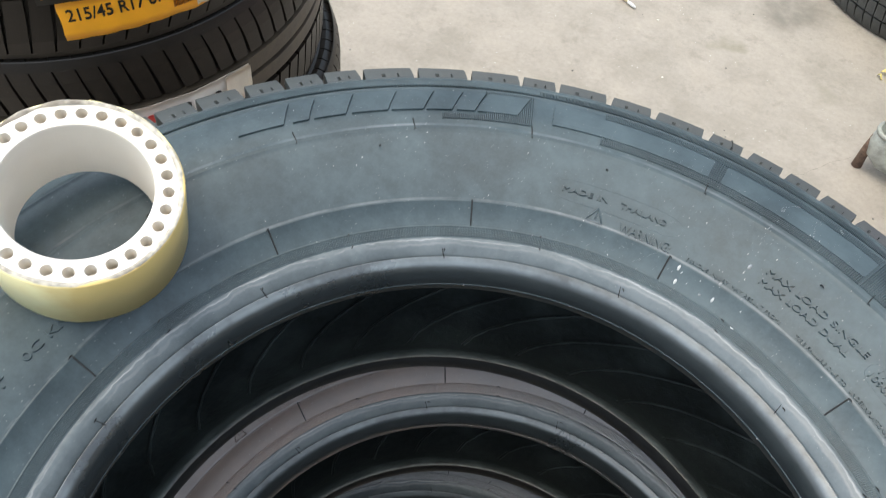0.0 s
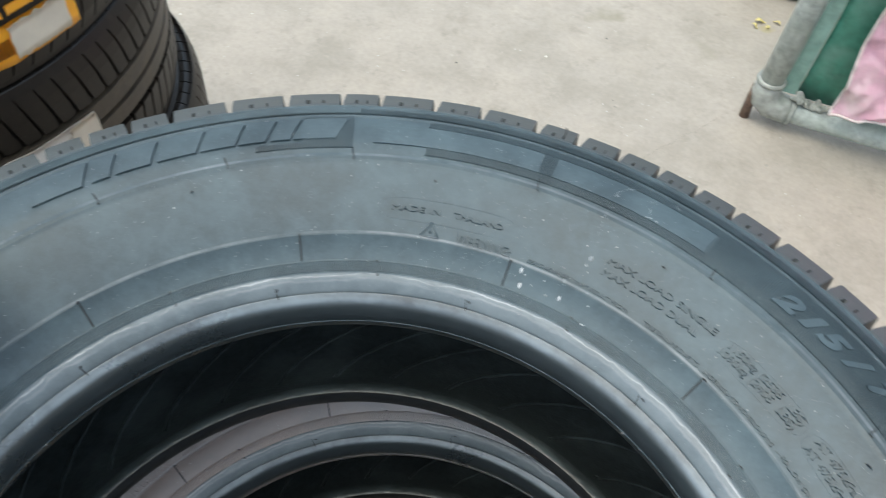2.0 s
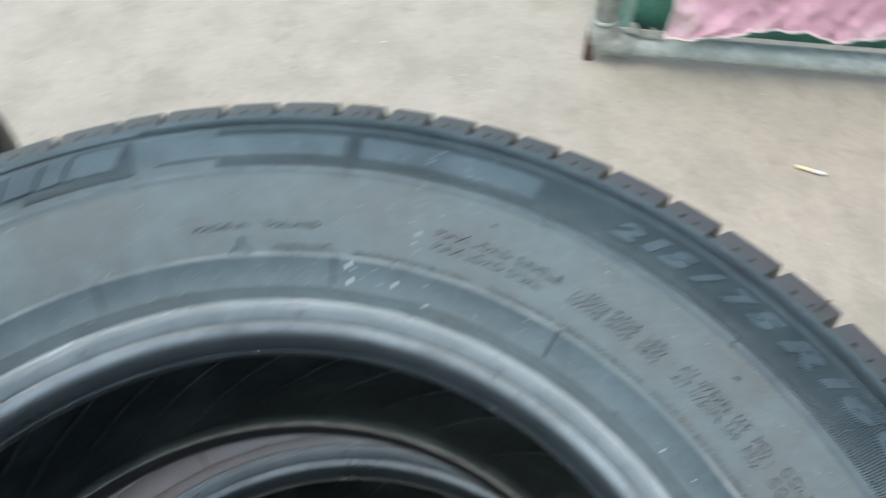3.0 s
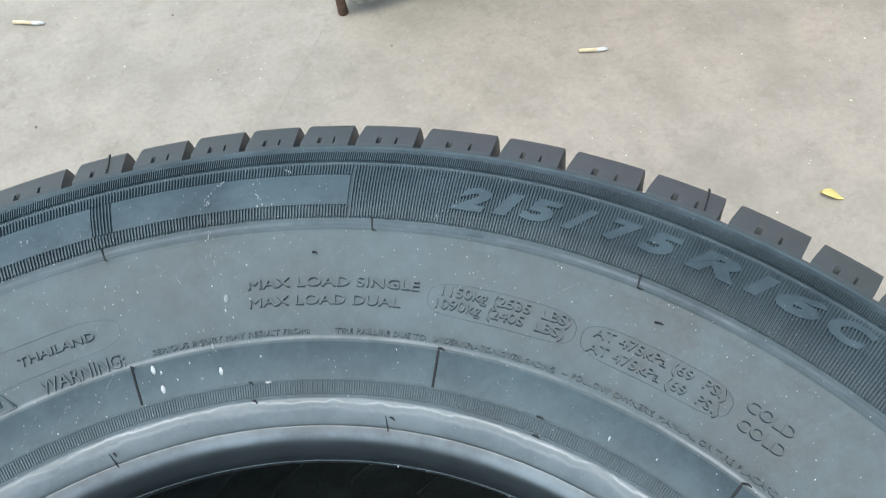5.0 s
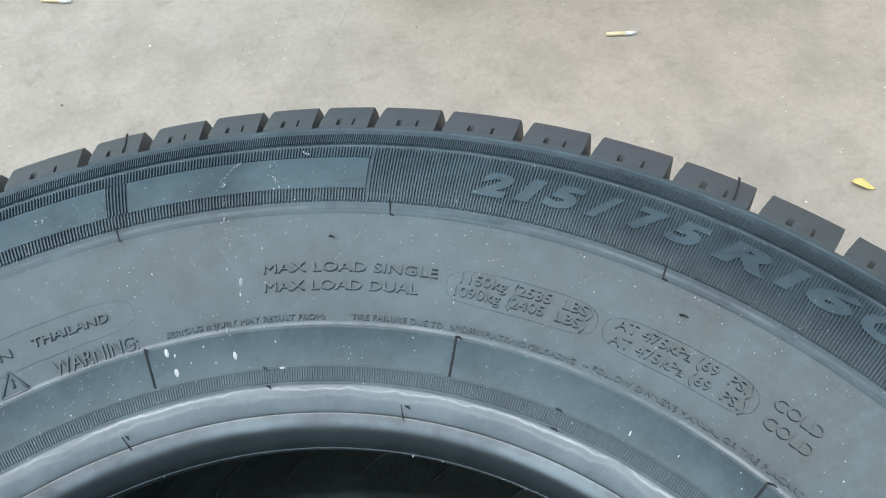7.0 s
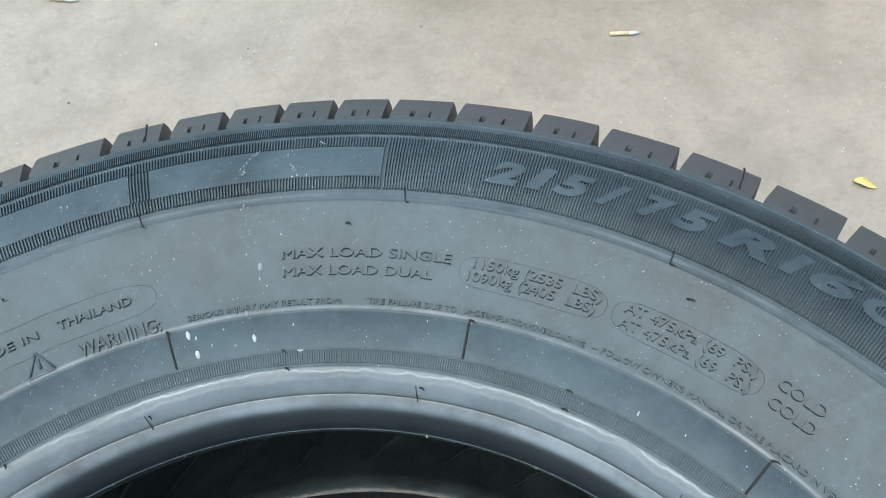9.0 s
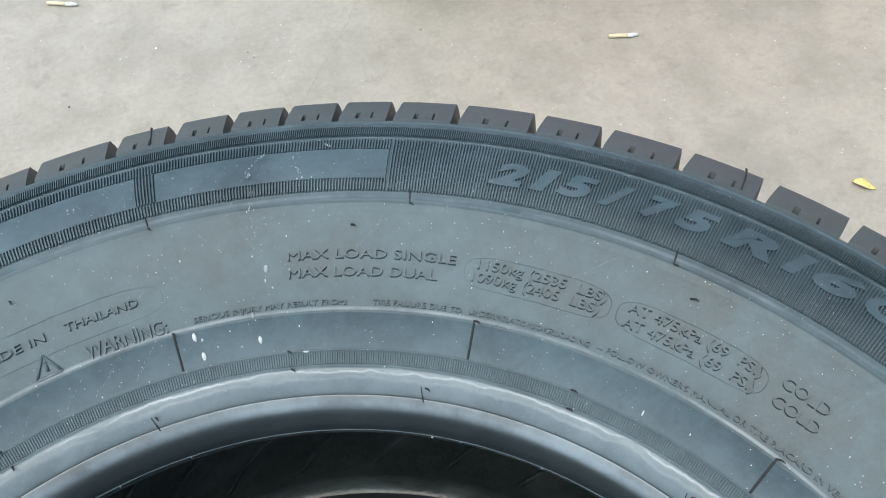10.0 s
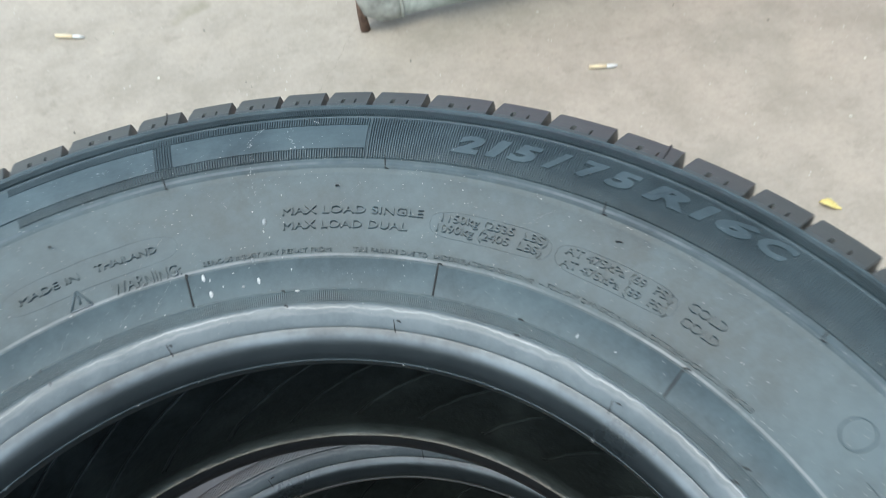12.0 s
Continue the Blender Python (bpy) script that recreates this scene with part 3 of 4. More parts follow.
    p0, p1 = [Vector((r * math.cos(radians(q)), r * math.sin(radians(q)), side_z(r) + 0.0003)) for q, r in ((101.68, 0.2412), (101.62, 0.2448))]
    tv, tf = tube([p0, p1], 0.0006, 6)
    f += [tuple(x + len(v) for x in g) for g in tf]
    v += tv
    piece("warning_triangle", mesh_of("warning_triangle", v, f), side_rubber, tyre)
    # oval outlines round the figures
    for a0, a1, mid_r in ((61.6, 48.0, 0.2560), (47.4, 33.8, 0.2560), (109.0, 89.9, 0.2528)):
        loop = []
        for k in range(49):
            q = 2 * math.pi * k / 48
            cx, cy = math.cos(q), math.sin(q)
            fx = math.copysign(abs(cx) ** 0.35, cx)
            fy = math.copysign(abs(cy) ** 0.75, cy)
            r = mid_r + 0.0062 * fy
            ang = radians((a0 + a1) / 2 - fx * (a0 - a1) / 2)
            loop.append((r * math.cos(ang), r * math.sin(ang), side_z(r)))
        piece("oval_outline", mesh_of("oval_outline", *tube(loop, 0.00013, 4, cap=False)), side_rubber, tyre)
    # mould seams and vent stubs
    for k in range(12):
        piece("mould_tick", mesh_of("mould_tick", *tick(29.8 + 30 * k, 0.2246, 0.2384, 0.0006, 0.0007)), MOULD, tyre)
        piece("mould_tick", mesh_of("mould_tick", *tick(3.9 + 30 * k, 0.2072, 0.2122, 0.0004, 0.0015, 0.4)), MOULD, tyre)
        for a, r in ((12.2 + 30 * k, 0.2706), (18.6 + 30 * k, 0.2182), (18.8 + 30 * k, 0.2248), (29.8 + 30 * k, 0.2384), (3.9 + 30 * k, 0.2124)):
            base = Vector((r * math.cos(radians(a)), r * math.sin(radians(a)), side_z(r) - 0.0004))
            piece("vent_stub", mesh_of("vent_stub", *tube([base, base + Vector((0.0002, -0.0006, 0.0012)), base + Vector((0.0010, -0.0016, 0.0020)), base + Vector((0.0014, -0.0028, 0.0022))], [0.0006, 0.0004, 0.0004, 0.0002], 6)), MOULD, tyre)
    # short seams at the foot of the outer band, each with a hair at its end
    for a in (-0.4, 22.1, 44.6, 67.2, 89.75, 112.5, 127.5, 142.4, 157.4, 180.0, 202.5, 225.0, 247.5, 270.0, 292.5, 315.0, 337.5):
        piece("mould_tick", mesh_of("mould_tick", *tick(a, 0.2798, 0.2862, 0.0004, 0.0009, 0.15)), MOULD, tyre)
        base = Vector((0.2800 * math.cos(radians(a)), 0.2800 * math.sin(radians(a)), side_z(0.2800) - 0.0003))
        piece("vent_stub", mesh_of("vent_stub", *tube([base, base + Vector((0.0003, -0.0008, 0.0010)), base + Vector((0.0012, -0.0020, 0.0014))], [0.0005, 0.0004, 0.0002], 6)), MOULD, tyre)
    # thin flash of rubber left at the lip
    rnd = random.Random(9)
    for k in range(44):
        a = radians(k * 360 / 44 + rnd.uniform(-3.5, 3.5))
        n0, w = 4, rnd.uniform(0.0005, 0.0022)
        rough_out = rnd.uniform(0.0003, 0.0012)
        verts = []
        for i in range(n0 + 1):
            q = a + (i / n0 - 0.5) * w / 0.2
            out = rough_out * math.sin(math.pi * i / n0)
            verts += [(0.1998 * math.cos(q), 0.1998 * math.sin(q), side_z(0.2) + 0.0004), ((0.1992 - out) * math.cos(q), (0.1992 - out) * math.sin(q), side_z(0.2) + 0.0002),
                      (0.1998 * math.cos(q), 0.1998 * math.sin(q), side_z(0.2) - 0.0012)]
        faces = [(3 * i + p, 3 * i + 3 + p, 3 * i + 4 + p, 3 * i + 1 + p) for i in range(n0) for p in (0, 1)]
        piece("flash", mesh_of("flash", verts, faces), PALE_FLASH if k % 4 == 0 else bead_rubber, tyre, "thin ragged rubber flash on the lip")
    return tyre


PITCH = 0.2152
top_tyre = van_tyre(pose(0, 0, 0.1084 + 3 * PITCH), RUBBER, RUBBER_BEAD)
second_tyre = van_tyre(pose(0.022, 0.010, 0.1084 + 2 * PITCH, 0, 0, 64.5), RUBBER_DUSTY_LIT, RUBBER_BEAD)
second_tyre["label"] = "dusty brownish-black van tyre, paled as if lit, lying second in a stack of four"
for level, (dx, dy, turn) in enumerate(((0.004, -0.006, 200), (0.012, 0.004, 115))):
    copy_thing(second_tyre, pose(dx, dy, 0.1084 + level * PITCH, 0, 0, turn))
top_tyre["label"] = "new grey-black van tyre on top of the stack, flecked with white"


# two hairs of rubber flash that stand on the shoulder blocks
for theta in (89.28, 42.48):
    spine = [(0.3350, 0.0984), (0.3420, 0.0944), (0.3490, 0.0902), (0.3540, 0.0872), (0.3582, 0.0842), (0.3612, 0.0815)]
    line = [(r * math.cos(a), r * math.sin(a), z) for k, (r, z) in enumerate(spine) for a in [radians(theta + 0.08 * k)]]
    piece("flash", mesh_of("flash", *tube(line, [0.0003, 0.0003, 0.0004, 0.0003, 0.0006, 0.0005], 6)), MOULD, top_tyre, "ragged hair of rubber flash")


def fleck(parent, theta, r, w, h, seed, material=None, name="paint_fleck", label="dried white paint fleck", lift=0.0):
    """A dab of dried white paint on the top sidewall."""
    rnd = random.Random(seed)
    verts, n = [], 9
    for up in (lift - 0.0002, lift + 0.00045):
        for k in range(n):
            q = 2 * math.pi * k / n
            s = rnd.uniform(0.75, 1.1) if up < 0 else 0.9
            rr = r + h / 2 * s * math.sin(q)
            a = radians(theta) + w / 2 * s * math.cos(q) / r
            verts.append((rr * math.cos(a), rr * math.sin(a), side_z(rr) + up))
    faces = [tuple(range(n, 2 * n))] + [(k, (k + 1) % n, n + (k + 1) % n, n + k) for k in range(n)]
    piece(name, mesh_of(name, verts, faces), material or FLECK, parent, label)


for i, (a, r, w, h) in enumerate(((87.9, 0.2352, 0.0018, 0.0034), (87.4, 0.2280, 0.0020, 0.0030), (81.5, 0.2299, 0.0016, 0.0030), (76.9, 0.2240, 0.0028, 0.0010), (87.2, 0.2338, 0.0008, 0.0008), (80.3, 0.2509, 0.0007, 0.0014),
                                  (62.0, 0.2880, 0.0008, 0.0020), (41.6, 0.2276, 0.0008, 0.0020), (76.6, 0.2940, 0.0012, 0.0010), (75.5, 0.2930, 0.0016, 0.0008), (77.2, 0.2952, 0.0008, 0.0012))):
    fleck(top_tyre, a, r, w, h, i)


def scratch(parent, spots, width, seed, lift):
    """A thin scraped streak over the sidewall, made of broken dashes. spots: (degrees, radius)."""
    rnd = random.Random(seed)
    verts, faces = [], []
    for (a0, r0), (a1, r1) in zip(spots, spots[1:]):
        n = max(2, int(abs(r1 - r0) / 0.0009))
        for k in range(n):
            if rnd.random() < 0.3:
                continue
            f = (k + rnd.uniform(0, 0.5)) / n
            a, r = radians(a0 + (a1 - a0) * f + rnd.gauss(0, 0.10)), r0 + (r1 - r0) * f
            w, tall = width * rnd.uniform(0.3, 1.0), rnd.uniform(0.0004, 0.0013)
            q = radians(a1 - a0) * tall / (abs(r1 - r0) + 1e-6) * (1 if r1 > r0 else -1)
            b = len(verts)
            for rr, aa, ww in ((r - tall / 2, a - q / 2, 0.2), (r, a, 1.0), (r + tall / 2, a + q / 2, 0.2)):
                for side in (-0.5, 0.5):
                    ang = aa + side * w * ww / rr
                    verts.append((rr * math.cos(ang), rr * math.sin(ang), side_z(rr) + lift + (0.00025 if ww == 1.0 else 0.0)))
            faces += [(b, b + 1, b + 3, b + 2), (b + 2, b + 3, b + 5, b + 4)]
    piece("scratch", mesh_of("scratch", verts, faces), SCUFF, parent, "thin pale scraped streak")


for a in (95.7, 95.3, 94.9):
    scratch(top_tyre, [(a, 0.2992), (a - 0.1, 0.2960)], 0.0009, int(a * 10), 0.0019)
scratch(top_tyre, [(79.4, 0.3074), (80.56, 0.3013), (80.97, 0.2930)], 0.0011, 1, 0.0019)
scratch(top_tyre, [(79.6, 0.3060), (80.8, 0.3000), (81.25, 0.2930)], 0.0006, 2, 0.0019)
scratch(top_tyre, [(80.97, 0.2925), (80.98, 0.2825), (80.76, 0.2677)], 0.0005, 3, 0.0007)
scratch(top_tyre, [(77.12, 0.3044), (77.4, 0.2978), (76.69, 0.2925)], 0.0008, 4, 0.0019)
scratch(top_tyre, [(76.9, 0.3050), (77.15, 0.2990), (76.5, 0.2925)], 0.0005, 5, 0.0019)
for i, (a, r) in enumerate(((74.6, 0.3096), (74.4, 0.3090), (74.8, 0.3104), (76.5, 0.2912), (76.9, 0.2905), (75.7, 0.2909))):
    fleck(top_tyre, a, r, 0.0006, 0.0006, 60 + i, None, lift=0.0012)
for i, (a, r, w, h) in enumerate(((80.1, 0.2553, 0.0024, 0.0034), (81.9, 0.2389, 0.0016, 0.0022), (78.4, 0.2385, 0.0008, 0.0010), (83.4, 0.2285, 0.0018, 0.0010))):
    fleck(top_tyre, a, r, w, h, 80 + i, SCUFF)
# fine rubbed lines over the sidewall
for i, (a0, r0, a1, r1) in enumerate(((98.6, 0.2262, 95.0, 0.2366), (94.2, 0.2268, 90.9, 0.2400), (101.5, 0.2268, 98.9, 0.2340), (106.0, 0.2270, 103.0, 0.2362), (112.0, 0.2262, 110.2, 0.2350), (96.0, 0.2420, 91.0, 0.2570), (72.0, 0.2600, 69.5, 0.2720), (52.0, 0.2620, 49.0, 0.2740), (84.0, 0.2640, 86.5, 0.2760))):
    scratch(top_tyre, [(a0, r0), (a1, r1)], 0.0003, 40 + i, 0.0005)
rnd = random.Random(21)
for i in range(110):
    size = rnd.uniform(0.0002, 0.0006)
    fleck(top_tyre, rnd.uniform(15, 150), rnd.uniform(0.222, 0.325), size, size * rnd.uniform(0.8, 1.6), 100 + i)


# ---- the tape roll lying on the top tyre ----
def tape_roll(centre, axis, radius, width):
    z = Vector(axis).normalized()
    x = z.cross(Vector((0, 1, 0))).normalized()
    m = Matrix.Translation(centre) @ Matrix((x, z.cross(x), z)).transposed().to_4x4()
    roll = empty("tape_roll", m)
    tagged(roll, "nearly used-up yellow tape roll on a white perforated plastic core", "tape roll")
    # core: a thick ring pierced by a circle of round holes
    n, per, ri, ro, rc, rh = 28, 16, 0.0362, radius - 0.0016, 0.0424, 0.0029
    verts, faces = [], []

    def ring_point(r, a, h):
        verts.append((r * math.cos(a), r * math.sin(a), h))
        return len(verts) - 1
    for h, flip in ((0.0, False), (-width, True)):  # the holes' rims on both ends
        for i in range(n):
            a0 = 2 * math.pi * i / n
            half = math.pi / n
            hole = []
            for k in range(per):
                q = 2 * math.pi * k / per
                hole.append(ring_point(rc + rh * math.cos(q), a0 + rh * math.sin(q) / rc, h))
            # border points in the same order as the hole's
            edge = []
            for k in range(per):
                q = 2 * math.pi * k / per
                cx, cy = math.cos(q), math.sin(q)
                s = 1 / max(abs(cx), abs(cy))
                rr = (rc + (ro - rc) * cx * s) if cx > 0 else (rc + (rc - ri) * cx * s)
                edge.append(ring_point(rr, a0 + half * cy * s, h))
            for k in range(per):
                q = (k + 1) % per
                f = (edge[k], edge[q], hole[q], hole[k])
                faces.append(f[::-1] if flip else f)
    # blind holes, eleven millimetres deep
    for i in range(n):
        a0 = 2 * math.pi * i / n
        floor_ring = [ring_point(rc + rh * 0.92 * math.cos(2 * math.pi * k / per), a0 + rh * 0.92 * math.sin(2 * math.pi * k / per) / rc, -0.0110) for k in range(per)]
        for k in range(per):
            q = (k + 1) % per
            faces.append((i * per * 2 + k, i * per * 2 + q, floor_ring[q], floor_ring[k]))
        faces.append(tuple(floor_ring))
    rim_in = lathe([(ri, 0.0), (ri - 0.0004, -0.001), (ri - 0.0004, -width + 0.001), (ri, -width)], 112, closed=False)
    rim_out = lathe([(ro, 0.0), (ro, -width)], 112, closed=False)
    for v, f in (rim_in, rim_out):
        faces += [tuple(x + len(verts) for x in g) for g in f]
        verts += v
    piece("core", mesh_of("core", verts, faces, smooth=False), CORE, roll, "white plastic core with round holes")
    band = [(ro, 0.0006), (radius - 0.0006, 0.0004), (radius, -0.0004), (radius, -width + 0.0004), (radius - 0.0006, -width), (ro, -width)]
    v, f = lathe(band, 160, closed=False)
    v = [(x * (1 + 0.006 * noise.noise((x * 40, y * 40, 2.0))), y * (1 + 0.006 * noise.noise((x * 40, y * 40, 2.0))), z + 0.0008 * noise.noise((x * 90, y * 90, 0))) for x, y, z in v]
    piece("tape", mesh_of("tape", v, f), TAPE, roll, "thin layer of yellow tape")
    # grimy torn edge of old layers round the core
    v, f = lathe([(radius - 0.0032, -0.0002), (radius - 0.0024, 0.0008), (radius - 0.0014, 0.0013), (radius - 0.0005, 0.0004)], 200, closed=False)
    v = [(x, y, z + 0.0013 * noise.noise((x * 110, y * 110, 4.0))) for x, y, z in v]
    piece("ragged_edge", mesh_of("ragged_edge", v, f), DIRTY, roll, "grimy ragged tape edge")


DIRTY = plain("grimy_paper", (0.62, 0.57, 0.48), 0.8, 0.6, 260, bump=0.4, dirt=(0.16, 0.13, 0.10))
tape_roll((-0.2602, 0.0505, 0.8433 + 0.0686), (0.236, -0.087, 1.0), 0.0503, 0.0500)


# ---- the black tyres beside ----
def sport_tyre(m, R, half, bore, slant, material, rows, label, group="", gap=0.22, ribs=None):
    """A low tyre with ribs round the middle and slotted shoulders. rows: (z from, z to, blocks or 0 for a plain rib)."""
    tyre = empty("tyre", m)
    tagged(tyre, label, "tyre", group)
    side = [(bore, half * 0.72), (bore + 0.006, half * 0.80), (bore + 0.016, half * 0.86), (bore + 0.040, half * 0.985), (R - 0.050, half), (R - 0.032, half * 0.975), (R - 0.020, half * 0.93), (R - 0.0105, half * 0.86), (R - 0.008, half * 0.70)]
    inner = [(R - 0.014, half * 0.4), (R - 0.018, half * 0.75), (R - 0.032, half * 0.90), (bore + 0.04, half * 0.92), (bore + 0.012, half * 0.76), (bore, half * 0.66)]
    prof = side + [(r, -z) for r, z in side[::-1]] + [(r, -z) for r, z in inner[::-1]] + inner
    piece("carcass", mesh_of("carcass", *lathe(prof, 144)), material, tyre)
    for z0, z1, n in rows:
        z0, z1 = z0 * half, z1 * half
        def top(z):
            return R - 0.0105 * max(0.0, (abs(z) / half - 0.62) / 0.38) ** 2
        zs = [z0 + (z1 - z0) * k / 4 for k in range(5)]
        if not n:
            ring = [(R - 0.010, z0 - 0.001)] + [(top(z), z) for z in zs] + [(R - 0.010, z1 + 0.001)]
            piece("rib", mesh_of("rib", *lathe(ring, 144, closed=False), smooth=False), ribs if ribs and max(abs(z0), abs(z1)) < half * 0.5 else material, tyre)
            continue
        step, cut = 360 / n, 360 / n * gap
        verts, faces = [], []
        ring = [(R - 0.011, z0)] + [(top(z), z) for z in zs] + [(R - 0.011, z1)]
        if abs(z0 + z1) > half * 1.15:
            sign = 1 if z0 + z1 > 0 else -1
            cap = [(R - 0.021, sign * half * 0.975), (R - 0.029, sign * half * 0.960)]
            ring = ring[:-1] + cap if sign > 0 else cap[::-1] + ring[1:]
        near, far = min(abs(z0), abs(z1)), max(abs(z0), abs(z1))
        k = len(ring)
        for i in range(4):
            for r, z in ring:
                q = (abs(z) - near) / max(1e-6, far - near)
                own = cut * (1 - 0.6 * min(1.0, max(0.0, q)))
                a = radians(own / 2 + (step - own) * i / 3 + slant * (abs(z) / half) ** 1.4)
                verts.append((r * math.cos(a), r * math.sin(a), z))
        for i in range(3):
            for p in range(k - 1):
                faces.append((i * k + p, (i + 1) * k + p, (i + 1) * k + p + 1, i * k + p + 1))
        faces += [tuple(range(k)), tuple(3 * k + p for p in range(k))[::-1]]
        me = mesh_of("tread_block", verts, faces, smooth=False)
        for i in range(n):
            piece("tread_block", me, material, tyre, m=Matrix.Rotation(2 * math.pi * i / n, 4, "Z"))
    return tyre


SPORT_ROWS = [(0.88, 0.97, 0), (0.36, 0.88, 88), (0.08, 0.29, 0), (-0.18, 0.01, 0), (-0.88, -0.26, 88), (-0.97, -0.88, 0)]
SPORT = (-0.820, 0.490)
label_tyre = sport_tyre(pose(SPORT[0], SPORT[1], 0.7455), 0.3125, 0.1065, 0.2140, -3.6, RUBBER_BLACK, SPORT_ROWS, "new black low-profile tyre with an orange paper label, topping a stack", "stacked black tyres")
sport_two = sport_tyre(pose(SPORT[0], SPORT[1], 0.5325, 0, 0, 2), 0.3125, 0.1065, 0.2140, -3.6, RUBBER_BLACK, SPORT_ROWS, "new black low-profile tyre with dusty ribs, second in a stack", "stacked black tyres", ribs=RUBBER_RIB)
copy_thing(sport_two, pose(SPORT[0] + 0.019, SPORT[1] + 0.014, 0.3195, 0, 0, 3))["label"] = "black low-profile tyre pushed out of line in a stack"
copy_thing(sport_two, pose(SPORT[0] + 0.012, SPORT[1] + 0.010, 0.1065, 0, 0, 31))["label"] = "black low-profile tyre standing lowest in a stack, on the floor"


def on_tread(R, z_mid):
    def place(theta0):
        def f(x, y, z):
            a = radians(theta0) + x / R
            return Vector(((R + z) * math.cos(a), (R + z) * math.sin(a), z_mid + y))
        return f
    return place


def sticker(name, parent, R, a0, a1, z0, z1, lift, material, label, ragged=0.0, seed=1):
    """Paper stuck round the tread, with a thickness of its own."""
    n, rows, verts, faces = 28, 5, [], []
    for layer in (0, 0.0006):
        for i in range(n + 1):
            for j in range(rows + 1):
                f, g = i / n, j / rows
                a = radians(a0 + (a1 - a0) * f)
                rag = ragged * noise.noise((f * 9 + seed, g * 3, seed))
                r = R - 0.0105 * max(0.0, (abs(z0 + (z1 - z0) * g) / 0.1065 - 0.62) / 0.38) ** 2 + lift + layer + 0.0008 * noise.noise((f * 14, g * 4, seed + 5.0)) + lift * 2 * max(0, abs(2 * f - 1) - 0.8)
                z = z0 + (z1 - z0) * g + rag * (1 if j in (0, rows) else 0)
                a += rag * 3 * (1 if i in (0, n) else 0)
                verts.append((r * math.cos(a), r * math.sin(a), z))
    half = (n + 1) * (rows + 1)
    for i in range(n):
        for j in range(rows):
            k = i * (rows + 1) + j
            q = (k, k + rows + 1, k + rows + 2, k + 1)
            faces += [tuple(x + half for x in q), q[::-1]]
    for i in range(n):
        for j in (0, rows):
            k = i * (rows + 1) + j
            faces.append((k, k + rows + 1, k + rows + 1 + half, k + half))
    return piece(name, mesh_of(name, verts, faces), material, parent, label)


def dressed_label(tyre):
    R = 0.3125
    paper = sticker("paper_label", tyre, R, -41.3, -3.5, -0.077, -0.033, 0.0012, ORANGE, "orange paper label with black figures", 0.0015)
    sticker("label_band", paper, R, -44, -2.5, -0.033, 0.100, 0.0014, INK, "black upper band of the label")
    put = on_tread(R + 0.0022, -0.0545)
    me = text_mesh("size_lettering", "215/45 R17 87V", radians(18.5) * R, 0.0135, 0.0006, put(-40.1), bold=0.008)
    piece("size_lettering", me, INK, paper, "black size figures")
    # writing of the marque as plain bars
    for a, w, z, h, mat in ((-43, 6.5, -0.026, 0.010, ORANGE), (-35.5, 6.5, -0.029, 0.018, SILVER), (-28, 10.5, -0.026, 0.010, ORANGE), (-16.5, 5, -0.026, 0.010, ORANGE), (-44, 13, -0.004, 0.009, ORANGE), (-13, 9, -0.010, 0.014, ORANGE)):
        sticker("printed_bar", paper, R, a, a + w, z, z + h, 0.0024, mat, "printed bar")
    for k in range(14):
        sticker("barcode_bar", paper, R, -22.0 + k * 0.30, -22.0 + k * 0.30 + (0.07 if k % 3 else 0.13), -0.066, -0.048, 0.0023, FADED, "thin faded barcode line")
    sticker("torn_patch", paper, R, -17.6, -5.8, -0.073, -0.036, 0.0030, PAPER, "torn beige backing paper", 0.003, 3)


FADED = plain("faded_ink", (0.60, 0.27, 0.06), 0.5, 0.2, 60)
dressed_label(label_tyre)

# printed sheet that sticks out from the second tyre
sheet = sticker("paper_label", sport_two, 0.3125, -58, -10.7, -0.014, 0.033, 0.004, WHITE_PAPER, "white printed paper label, lifting at its end", 0.002, 7)
for a, w, z, h, mat in ((-50, 4, 0.010, 0.015, INK), (-42, 6, 0.004, 0.018, INK), (-34, 3.0, 0.008, 0.012, RED), (-30, 5, 0.004, 0.018, INK), (-22, 1.2, 0.012, 0.005, INK), (-19.5, 1.2, 0.013, 0.005, INK)):
    sticker("printed_bar", sheet, 0.3125, a, a + w, z, z + h, 0.0056, mat, "printed bar")
sticker("torn_patch", sheet, 0.3125, -17, -10.7, -0.013, 0.032, 0.0058, PAPER, "tan end of the sheet", 0.001, 8)

OLD_ROWS = [(0.66, 0.97, 84), (0.38, 0.62, 84), (0.08, 0.34, 84), (-0.24, 0.04, 84), (-0.58, -0.28, 84), (-0.97, -0.62, 84)]
sport_tyre(pose(0.30, 2.18, 0.105), 0.335, 0.105, 0.2030, 4.0, RUBBER_OLD, OLD_ROWS, "used grey-black tyre lying on the concrete floor", gap=0.17)


